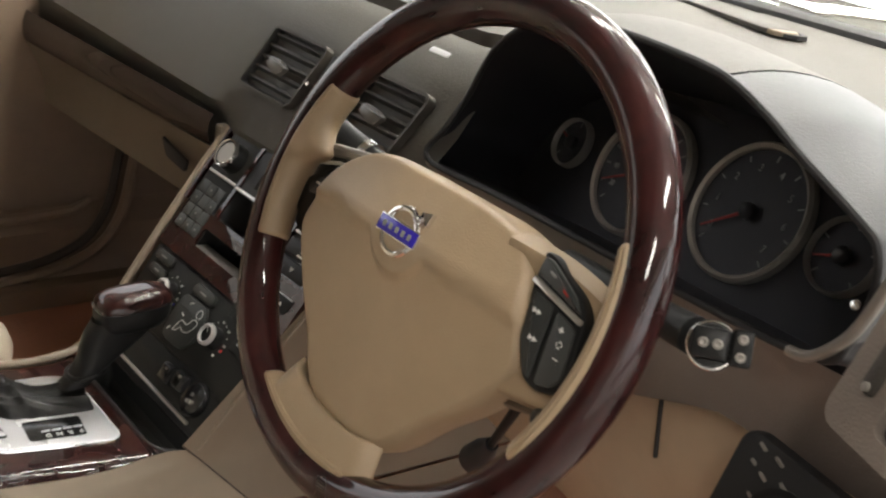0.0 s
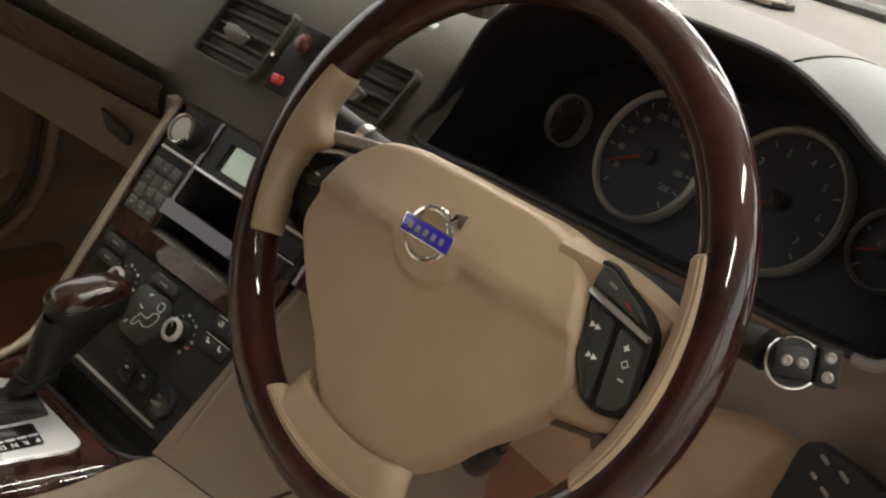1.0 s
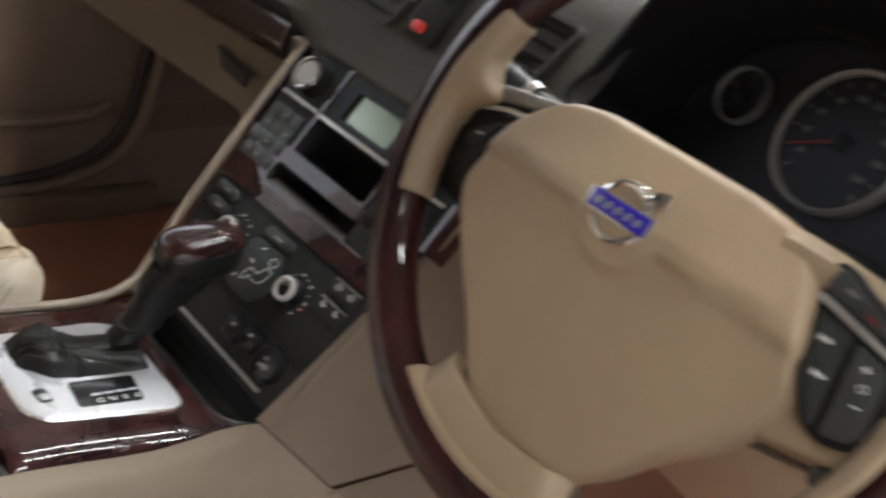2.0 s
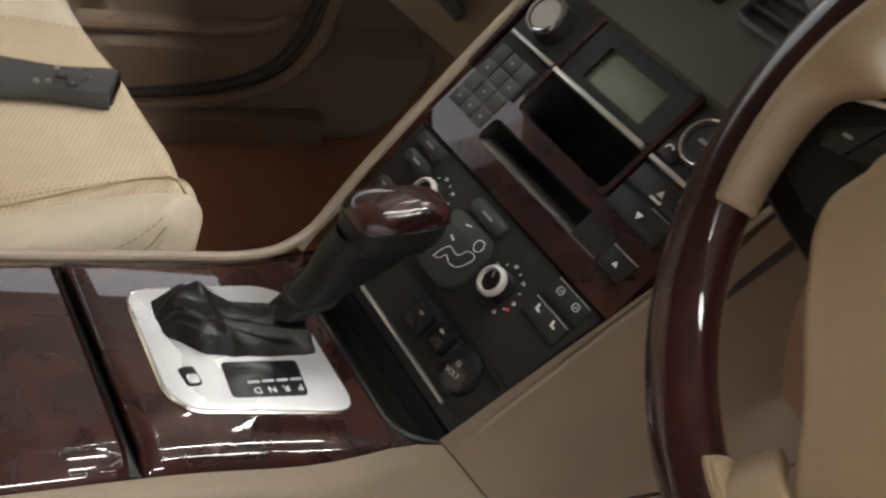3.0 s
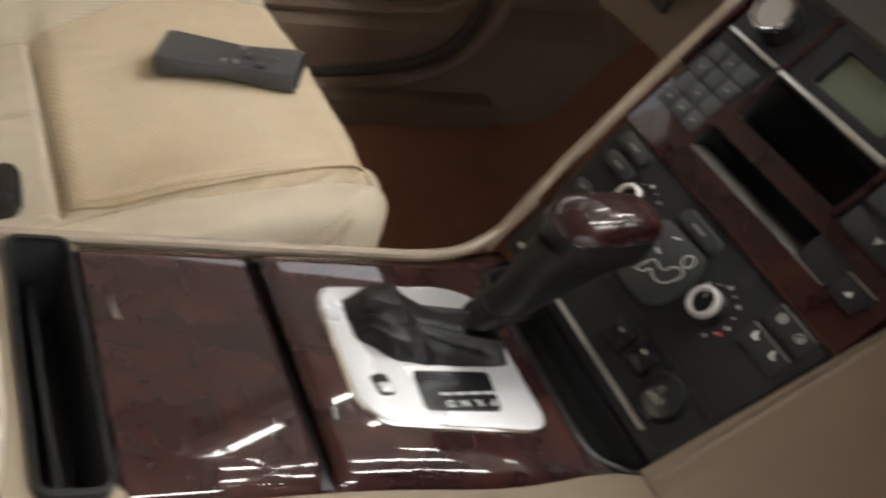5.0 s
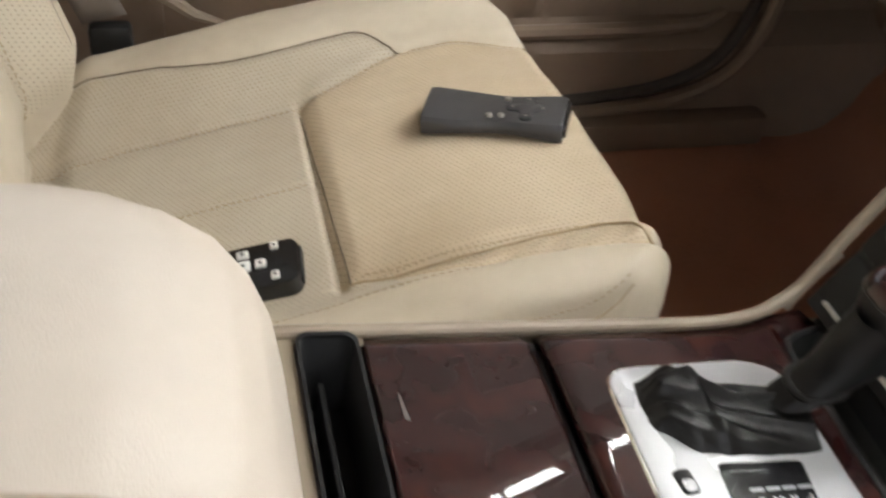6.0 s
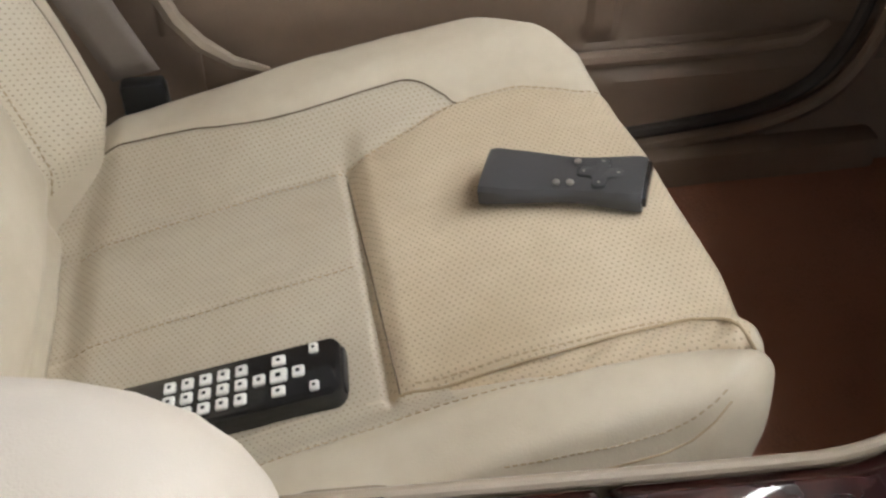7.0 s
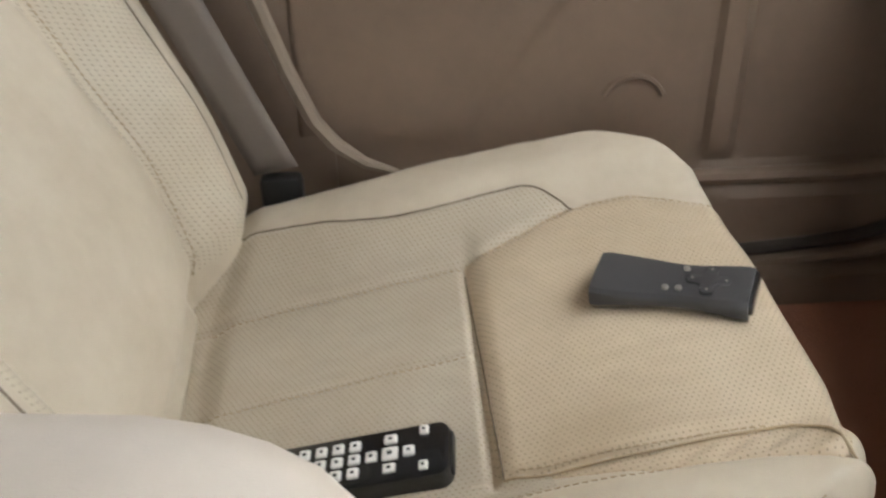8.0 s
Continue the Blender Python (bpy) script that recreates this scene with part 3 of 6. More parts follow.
    part("column_gap", tube([(0.489, 0.4785, 0.64), (0.492, 0.4815, 0.60), (0.495, 0.489, 0.55)], 0.0020, 6), BLACK_MATT, knee)
    part("outer_panel", sheet(lambda u, v: (0.165 + 0.62 * u, 0.498 - 0.10 * u + 0.012 * math.sin(3 * v) + 0.02 * v, 0.678 + 0.052 * u - min(0.12, max(0.078, 0.0975 - 0.22 * (u - 0.53))) * v), 24, 8), PANEL_TAUPE, d, "dark grained panel under the dials")
    # light switch panel
    sw = part("light_switch_panel", slab(0, 0, 0.17, 0.13, 0, 0.012, 0.012, 0.004), BLACK_MATT, d, "black light switch panel")
    sw.matrix_basis = axes((0.6725, 0.401, 0.5900), (0.97, -0.22, 0), (0.06, 0.25, 0.96), (-0.2, -0.94, 0.26))
    part("rotary_switch", lathe([(0.022, 0), (0.02, 0.012), (0.018, 0.018), (0, 0.018)], 24), BLACK, sw).matrix_basis = at(-0.028, 0.018, 0.012)
    for x, y, wd in ((-0.066, 0.059, 0.007), (-0.051, 0.0575, 0.008), (-0.067, 0.047, 0.005), (-0.0565, 0.043, 0.007), (-0.040, 0.046, 0.008), (-0.058, 0.028, 0.006)):
        part("switch_mark", slab(x, y, wd, 0.0026, 0.012, 0.0126, 0.001, 0.0002, turn=-20), DIAL_GREY, sw)
    part("dial_surround", lathe([(0.030, 0.0), (0.030, 0.002), (0.026, 0.003)], 32), BLACK, sw).matrix_basis = at(-0.028, 0.018, 0.011)
    # side vent at the far end
    opening = rrect(0.014, -0.003, 0.076, 0.054, 0.006)
    sv = part("side_vent", hole_plate(rrect(0, 0, 0.12, 0.085, 0.012), opening, 0, 0.010), PANEL_TAUPE, d, "grey brown side vent with a thumb wheel")
    sv.matrix_basis = axes((0.716, 0.372, 0.748), (0.9, -0.43, 0.0), (0.12, 0.26, 0.95), (-0.4, -0.86, 0.29))
    part("vent_well", well(opening, 0.002, -0.05), BLACK_MATT, sv)
    part("thumb_wheel", slab(-0.040, 0.004, 0.012, 0.040, 0.008, 0.0125, 0.004, 0.002), TAUPE_DARK, sv)
    for yy in (-0.012, 0.020):
        part("wheel_mark", lathe([(0.0028, 0.0), (0.0028, 0.002), (0, 0.0026)], 12), DIAL_GREY, sv).matrix_basis = at(-0.040, yy, 0.012)
    for i in range(4):
        part("slat", block((-0.022, -0.026 + 0.014 * i, -0.02), (0.050, -0.023 + 0.014 * i, 0.003), 0.001), BEIGE_PLASTIC, sv)
    return d


def build_vents():
    """Two centre vents with slats and a thumb tab, and the switches between."""
    m = axes((0.0, 0.4955, 0.698), (1, 0, 0), (0, 0.38, 0.925), (0, -0.925, 0.38))
    for x0, w, h in ((-0.085, 0.099, 0.072), (0.092, 0.090, 0.070)):
        v = thing("air_vent", m @ at(x0, 0.001), "dark grey centre air vent with a grey thumb tab", "air vent", group="centre air vents")
        skew = 0.024
        out = [(x + skew * y / h, y) for x, y in rrect(0, 0, w + 0.007, h + 0.007, 0.01)]
        inn = [(x + skew * y / h, y) for x, y in rrect(0, 0, w, h, 0.005)]
        part("bezel", hole_plate(out, inn, -0.004, 0.006), TAUPE_DARK, v)
        part("well", well(inn, 0.004, -0.045), BLACK_MATT, v)
        for i in range(5):
            y = -h * 0.5 + h * (i + 0.6) / 5.2
            bm = bmesh.new()
            prism(bm, rrect(0, 0, w - 0.001, 0.013, 0.001), -0.0016, 0.0016, 0.0008, m=pose(skew * y / h, y, -0.005, 62, 0, 0))
            part("slat", bm, VENT_SLAT, v)
        bm = prism(bmesh.new(), rounded([(-0.020, -0.003), (-0.004, -0.010), (0.010, -0.010), (0.020, 0.002), (0.004, 0.007), (-0.016, 0.008)], 0.004), 0, 0.006, 0.0025)
        part("thumb_tab", bm, TAB_GREY, v, "grey thumb tab").matrix_basis = at(-0.005, -0.002, 0.004)
    s = thing("hazard_switch_panel", m @ at(0.0, 0.0), "dark switch panel with red hazard button between the vents", "switch panel")
    part("panel", plate(rounded([(-0.026, -0.036), (0.014, -0.036), (0.027, 0.036), (-0.010, 0.036)], 0.005), -0.004, 0.005, 0.002), CHARCOAL, s)
    part("hazard_button", slab(-0.008, -0.0237, 0.015, 0.010, 0.004, 0.009, 0.003, 0.002), RED_GLOW, s, "glowing red hazard button")
    part("red_lens", lathe([(0.010, 0), (0.010, 0.005), (0.006, 0.009), (0, 0.010)], 20), RED_LENS, s, "dark red domed lens").matrix_basis = at(0.006, 0.017, 0.004)
    part("lock_button", lathe([(0.0028, 0.0), (0.0028, 0.002), (0.0016, 0.003), (0, 0.003)], 14), CHROME, s).matrix_basis = at(-0.029, -0.004, 0.004)


def build_cluster():
    cx = Vector((0.973, -0.2245, 0.055)).normalized()
    cz = Vector((-0.21, -0.90, 0.38))
    cz = (cz - cx * cz.dot(cx)).normalized()
    m = axes((0.4115, 0.5725, 0.7295), cx, cz.cross(cx), cz)
    c = thing("instrument_cluster", m, "black instrument cluster with silver ringed dials", "instrument cluster")
    # face and the dark cowl round it
    face = rounded([(-0.265, -0.075), (-0.24, 0.02), (-0.14, 0.09), (0.0, 0.112), (0.12, 0.10), (0.21, 0.03), (0.25, -0.06), (0.24, -0.09), (-0.25, -0.10)], 0.03, 6)
    part("face", plate(face, -0.012, -0.004, 0.002), DIAL_BLACK, c)

    inv = m.inverted()
    rim = [(0.165, 0.5, 0.68), (0.166, 0.517, 0.71), (0.174, 0.53, 0.742), (0.207, 0.5207, 0.795), (0.266, 0.4986, 0.8327), (0.337, 0.474, 0.852), (0.39, 0.4573, 0.8586), (0.453, 0.4453, 0.8596), (0.503, 0.4333, 0.8576), (0.545, 0.4253, 0.8446), (0.5725, 0.4227, 0.8308), (0.62, 0.4188, 0.8093), (0.638, 0.4166, 0.7977), (0.6425, 0.4195, 0.7695), (0.6375, 0.4221, 0.7392), (0.616, 0.428, 0.716), (0.5, 0.445, 0.705), (0.39, 0.463, 0.697), (0.28, 0.481, 0.689)]
    curve = [inv @ Vector(p) for p in rim]
    fine = []
    k = len(curve)
    for i in range(k):
        p0, p1, p2, p3 = curve[i - 1], curve[i], curve[(i + 1) % k], curve[(i + 2) % k]
        for j in range(6):
            t = j / 6
            fine.append(0.5 * (2 * p1 + (p2 - p0) * t + (2 * p0 - 5 * p1 + 4 * p2 - p3) * t * t + (3 * p1 - p0 - 3 * p2 + p3) * t ** 3))
    nf = len(fine)

    def cowl(u, v):
        p = fine[int(round(u * nf)) % nf]
        q = Vector((p.x * 0.97, (p.y + 0.005) * 0.97, -0.005))
        return p.lerp(q, v)
    part("cowl_inside", sheet(cowl, nf, 6), DIAL_BLACK, c)
    part("cowl_edge", tube(fine, 0.003, 8, closed=True), BLACK_MATT, c)
    arch = fine[:15 * 6 - 5]
    na = len(arch) - 1

    def hood(u, v):
        k = min(int(u * na), na - 1)
        p = arch[k].lerp(arch[k + 1], u * na - k)
        mid = (u - 0.5) * 2
        out = Vector((p.x, p.y, 0)).normalized()
        w = m @ (p + out * (0.003 + 0.010 * math.sin(v * math.pi / 2)))
        return inv @ Vector((w.x + 0.03 * mid * v, w.y + 0.20 * v + 0.05 * v * v, w.z + 0.006 * math.sin(v * 3) - max(0.0, w.z - 0.78) * 0.7 * v * v))
    seam = 0.572
    part("hood", sheet(lambda u, v: hood(u * (seam - 0.004), v), na, 10), TAUPE, c, "taupe hood over the dials")
    part("hood_end", sheet(lambda u, v: hood(seam + u * (1 - seam), v), na // 2, 10), HOOD_GLEAM, c, "smooth end of the hood, tinted blue grey for window light")
    part("lower_trim", tube(spline([inv @ Vector(p) for p in ((0.655, 0.4126, 0.7977), (0.6455, 0.4155, 0.7625), (0.6355, 0.4191, 0.7392), (0.616, 0.4265, 0.717), (0.60, 0.429, 0.7125))], 6), 0.0038, 10), DIAL_GREY, c, "grey trim corner")

    def dial(x, y, r, name, marks, ang):
        dl = part(name, lathe([(r * 0.98, -0.004), (r * 0.98, 0.001), (0, 0.001)], 40), DIAL_BLACK, c)
        dl.matrix_basis = at(x, y)
        part("ring", lathe([(r * 0.91, 0.001), (r * 0.92, 0.005), (r * 0.97, 0.007), (r * 1.01, 0.004), (r * 1.01, -0.003)], 56), DIAL_RING, dl, "satin silver dial ring")
        if marks:
            for i in range(marks):
                a = radians(225 - 270 * i / (marks - 1))
                q = r * 0.80
                part("tick", slab(q * math.cos(a), q * math.sin(a), 0.0055, 0.0012, 0.001, 0.0015, 0.0004, 0.0001, turn=math.degrees(a)), DIM_PRINT, dl)
        n = part("needle", tube([(0, 0, 0.004), (r * 0.78 * math.cos(radians(ang)), r * 0.78 * math.sin(radians(ang)), 0.004)], [0.0016, 0.0007], 6), NEEDLE, dl, "dark red needle")
        part("needle_cap", lathe([(0.007, 0.001), (0.007, 0.006), (0.004, 0.008), (0, 0.008)], 20), BLACK, n)
        return dl
    sp = dial(-0.064, -0.004, 0.0565, "speedometer", 14, 205)
    for i, tx in enumerate(("20", "40", "60", "80", "100", "120", "140", "160", "180", "200")):
        a = radians(212 - 245 * i / 9)
        lettering(tx, 0.0075, at(0.034 * math.cos(a), 0.034 * math.sin(a), 0.0015), DIM_PRINT, sp, name="numeral")
    ta = dial(0.064, 0.006, 0.0565, "rev_counter", 9, 215)
    for i in range(8):
        a = radians(215 - 250 * i / 7)
        lettering(str(i), 0.0085, at(0.036 * math.cos(a), 0.036 * math.sin(a), 0.0015), DIM_PRINT, ta, name="numeral")
    dial(-0.169, -0.006, 0.024, "fuel_gauge", 5, 160)
    dial(0.158, 0.006, 0.029, "temperature_gauge", 5, 200)
    cover = part("cover_lens", sheet(lambda u, v: (-0.235 + 0.465 * u, -0.075 + 0.165 * v - 0.06 * (2 * u - 1) ** 2 * v, 0.012 - 0.01 * v + 0.004 * math.sin(3 * u)), 16, 8), LENS, c, "clear cover with a painted bluish glare")
    part("reset_stud", lathe([(0.004, 0), (0.004, 0.008), (0, 0.009)], 14), CHROME, c).matrix_basis = at(0.19, -0.02, 0)
    return c


# ---------------------------------------------------------------- steering wheel
def build_wheel():
    w = thing("steering_wheel", WHL, "burl wood steering wheel with tan leather grips and airbag pad", "steering wheel")
    R, r = 0.1765, 0.0165
    part("rim", ring(R, r, 128, 18), WOOD_RIM, w, "dark red lacquered wood rim")

    def grip(a0, a1, name, lo, bulge=0.0):
        def f(u, v):
            a = radians(a0 + (a1 - a0) * u)
            end = 1.0 - 0.22 * (smooth(0.05, 0.0, u) ** 2 + smooth(0.95, 1.0, u) ** 2)
            b = radians(lo + (282 - lo) * v)
            k = (r + 0.0012 + 0.0012 * math.sin(u * math.pi)) * end - 0.003 * (smooth(0.05, 0.0, v) + smooth(0.95, 1.0, v))
            k += bulge * hump(u, 0.37, 0.10) * hump(b, math.pi * 0.97, 0.55) + 0.10 * bulge * hump(u, 0.37, 0.26) * hump(b, math.pi * 0.97, 0.8)
            rad = R + k * math.cos(b) * 1.06
            return (rad * math.cos(a), rad * math.sin(a), k * math.sin(b))
        g = part(name, sheet(f, 90, 20), TAN, w, "tan leather grip on the rim")
        for s in (0.06, 0.94):
            pts = []
            for i in range(22):
                a = radians(a0 + (a1 - a0) * (0.04 + 0.92 * i / 21))
                b = radians(lo + 6 + (270 - lo) * s)
                k = r + 0.0024
                rad = R + k * math.cos(b) * 1.05
                pts.append((rad * math.cos(a), rad * math.sin(a), k * math.sin(b)))
            part("stitching", tube(pts, 0.0006, 5), SEAM, g)
    grip(155, 202, "grip", 110, 0.018)
    grip(-28, 24, "grip", 100)
    grip(240, 284, "grip", 128)
    # airbag pad: domed, with a crease across it that dips round the badge
    half = [(0.055, 0.046), (0.086, 0.040), (0.103, 0.022), (0.114, -0.010), (0.122, -0.030), (0.117, -0.046), (0.096, -0.076), (0.070, -0.102), (0.055, -0.124), (0.036, -0.143)]
    outline = rounded([(x, y) for x, y in half] + [(-x, y) for x, y in reversed(half)], 0.014, 5)
    n = len(outline)

    def pad(u, v):
        i = int(round(u * n)) % n
        ox, oy = outline[i]
        cx, cy = 0.0, -0.025
        k = v
        x, y = cx + (ox - cx) * k, cy + (oy - cy) * k
        z = 0.0275 - 0.30 * max(0.0, y - 0.004) - 2.6 * max(0.0, y - 0.012) ** 2 + 0.17 * min(0.0, y + 0.008) - (0.006 * smooth(0.02, 0.11, -x) if x < 0 else 0.013 * smooth(0.035, 0.120, x)) - 0.009 * smooth(0.94, 1.0, k) ** 2
        crease = -0.006 - 0.025 * max(0.0, abs(x) - 0.02)
        if abs(x) < 0.030:
            crease = min(crease, 0.003 - math.sqrt(0.0009 - x * x))
        step = smooth(-0.0035, 0.0035, crease - y)
        return (x, y, z - 0.0042 * step)
    bm = bmesh.new()
    rows = 44
    g = [[bm.verts.new(pad(i / n, (j + 1) / rows)) for i in range(n)] for j in range(rows)]
    c0 = bm.verts.new(pad(0, 0))
    for i in range(n):
        bm.faces.new((c0, g[0][i - 1], g[0][i]))
        for j in range(rows - 1):
            bm.faces.new((g[j][i - 1], g[j][i], g[j + 1][i], g[j + 1][i - 1]))
    low = [bm.verts.new((x * 0.98, y * 0.98, -0.03)) for x, y in outline]
    for i in range(n):
        bm.faces.new((g[-1][i - 1], g[-1][i], low[i], low[i - 1]))
    pd = part("airbag_pad", bm, TAN, w, "tan leather airbag pad", 60)
    # spokes
    for s in (-1, 1):
        if s > 0:
            def cover(u, v):
                x = 0.076 + 0.096 * u
                y0, y1 = -0.062 + 0.018 * u, 0.043 - 0.020 * u ** 2.5
                z = 0.0045 - 0.009 * u + 0.009 * (1 - u) ** 1.5 * smooth(0.72, 0.93, v) - 0.016 * (smooth(0.92, 1.0, v) ** 2 + smooth(0.06, 0.0, v) ** 2)
                return (x, y0 + (y1 - y0) * v, z)
            part("spoke", sheet(cover, 24, 30), TAN, w, "tan leather spoke cover", 60)
        pts = rounded([(s * 0.085, 0.034), (s * 0.130, 0.032), (s * 0.170, 0.014), (s * 0.170, -0.045), (s * 0.15, -0.052), (s * 0.09, -0.066)], 0.012)
        part("spoke_backing", plate(pts if s > 0 else list(reversed(pts)), -0.034, -0.018, 0.006), TAN_PLASTIC if s > 0 else BLACK, w, "tan spoke backing" if s > 0 else "black spoke cover")
        if s < 0:
            pp = part("switch_pod", plate(rounded([(-0.098, 0.018), (-0.132, 0.014), (-0.160, -0.006), (-0.157, -0.032), (-0.128, -0.042), (-0.110, -0.02)], 0.007), -0.03, -0.006, 0.003), BLACK, w, "black switch pod")
            part("upper_key", plate(rounded([(-0.104, 0.010), (-0.130, 0.007), (-0.150, -0.008), (-0.147, -0.015), (-0.124, -0.010), (-0.108, -0.002)], 0.003), -0.008, -0.0035, 0.0015), KEY_GREY, pp)
            part("key_joint", tube([(-0.126, 0.008, -0.0035), (-0.134, -0.012, -0.0032)], 0.0008, 5), BLACK_GLOSS, pp)
            for x, y in ((-0.139, -0.005), (-0.118, 0.001)):
                part("key_mark", slab(x, y, 0.005, 0.0016, -0.004, -0.0031, 0.0006, 0.0001), SILVER, pp)
            part("silver_bar", tube([(-0.150, 0.010, -0.006), (-0.128, 0.0165, -0.005), (-0.101, 0.0195, -0.004)], 0.0016, 8), SILVER, pp, "silver bar")
            continue
        pod = rounded([(0.100, 0.040), (0.110, 0.039), (0.141, 0.026), (0.150, 0.017), (0.159, -0.023), (0.152, -0.033), (0.139, -0.037), (0.126, -0.034), (0.112, -0.015), (0.1025, 0.019)], 0.005)
        pp = part("switch_pod", plate(pod, -0.006, 0.0072, 0.003), BLACK, w, "black switch pod")
        part("phone_keys", plate(rounded([(0.1035, 0.0255), (0.1035, 0.0365), (0.111, 0.0362), (0.1385, 0.0240), (0.1468, 0.0155)], 0.003), 0.006, 0.0088, 0.0014), KEYPAD, pp, "grey green phone keys")
        part("silver_bar", plate(rounded([(0.1030, 0.0193), (0.1040, 0.0232), (0.1490, 0.0140), (0.1490, 0.0105)], 0.001), 0.006, 0.0098, 0.0008), SILVER, pp, "silver bar")
        part("rocker", plate(rounded([(0.1062, 0.0165), (0.1262, 0.0125), (0.1335, -0.0325), (0.1270, -0.0310), (0.1140, -0.0140)], 0.003), 0.006, 0.0092, 0.0016), KEY_GREY, pp)
        part("rocker", plate(rounded([(0.1305, 0.0115), (0.1480, 0.0075), (0.1552, -0.0225), (0.1500, -0.0300), (0.1385, -0.0330)], 0.003), 0.006, 0.0096, 0.0016), KEYPAD, pp)
        for x, y in ((0.1178, 0.0048), (0.1240, -0.0105)):
            for dx in (-0.0022, 0.0014):
                part("arrow_mark", plate([(x + dx - 0.0014, y - 0.0018), (x + dx + 0.0020, y), (x + dx - 0.0014, y + 0.0018)], 0.0090, 0.0097, 0), WHITE_PRINT, pp)
        for x, y, wd, ht in ((0.1402, 0.0030, 0.0040, 0.0010), (0.1402, 0.0030, 0.0010, 0.0040), (0.1455, -0.0135, 0.0040, 0.0010)):
            part("key_mark", slab(x, y, wd, ht, 0.0094, 0.0101 if wd > ht else 0.0102, 0.0004, 0.0001), WHITE_PRINT, pp)
        part("key_mark", ring(0.0023, 0.0004, 4, 5, (0.1436, -0.0050, 0.0098)), WHITE_PRINT, pp)
        part("key_mark", slab(0.1157, 0.0288, 0.0060, 0.0018, 0.0086, 0.0092, 0.0008, 0.0001, turn=-15), DIM_PRINT, pp)
        part("key_mark", slab(0.1300, 0.0228, 0.0060, 0.0014, 0.0086, 0.0092, 0.0006, 0.0001, turn=-20), NEEDLE, pp)
        if s > 0:
            part("rim_joint", tube([(s * 0.158, 0.028, -0.006), (s * 0.166, 0.030, -0.004), (s * 0.172, 0.0, 0.0), (s * 0.168, -0.04, -0.002)], 0.008, 10), TAN, w)
    def lower(u, v):
        a = radians(244 + 42 * u)
        edge = smooth(0.12, 0.0, u) ** 2 + smooth(0.90, 1.0, u) ** 2
        rad = 0.172 - 0.034 * v
        return (rad * math.cos(a), rad * math.sin(a), 0.004 - 0.006 * v - 0.004 * (1 - v) ** 2 - 0.010 * edge)
    thick(part("lower_spoke", sheet(lower, 40, 14), TAN, w, "tan leather lower spoke", 60), 0.010)
    part("grey_trim", tube([(-0.168, 0.018, -0.008), (-0.14, 0.024, -0.007), (-0.092, 0.033, -0.009)], [0.003, 0.0052, 0.004], 8), DIAL_GREY, w, "grey spoke edging")
    # badge
    e = part("badge", ring(0.0160, 0.0024, 40, 8), CHROME, w, "chrome ring badge with a blue bar")
    e.matrix_basis = at(-0.001, 0.003, 0.0268)
    part("badge_bar", slab(0, 0, 0.0405, 0.0105, -0.001, 0.0035, 0.001, 0.0005), BLUE, e, "blue enamel bar")
    part("badge_edge", slab(0, 0, 0.0425, 0.0122, -0.001, 0.0028, 0.001, 0.0004), CHROME, e)
    for i in range(5):
        part("bar_mark", slab(-0.0135 + 0.0068 * i, 0, 0.0034, 0.0042, 0.003, 0.0037, 0.0006, 0.0001), DIM_PRINT, e)
    part("badge_arrow", plate(rounded([(0.0105, 0.0085), (0.0092, 0.0105), (0.0155, 0.0170), (0.0125, 0.0192), (0.0228, 0.0215), (0.0215, 0.0110), (0.0180, 0.0145)], 0.0006), -0.002, 0.002, 0.0006), CHROME, e)
    part("badge_well", lathe([(0.0, -0.0012), (0.0165, -0.0012), (0.0205, -0.0022)], 40), TAN, e)
    part("screw_cap", lathe([(0.006, -0.004), (0.006, 0.001), (0.004, 0.003), (0, 0.003)], 16), TAUPE_DARK, w).matrix_basis = at(0.148, -0.050, 0.0)
    return w


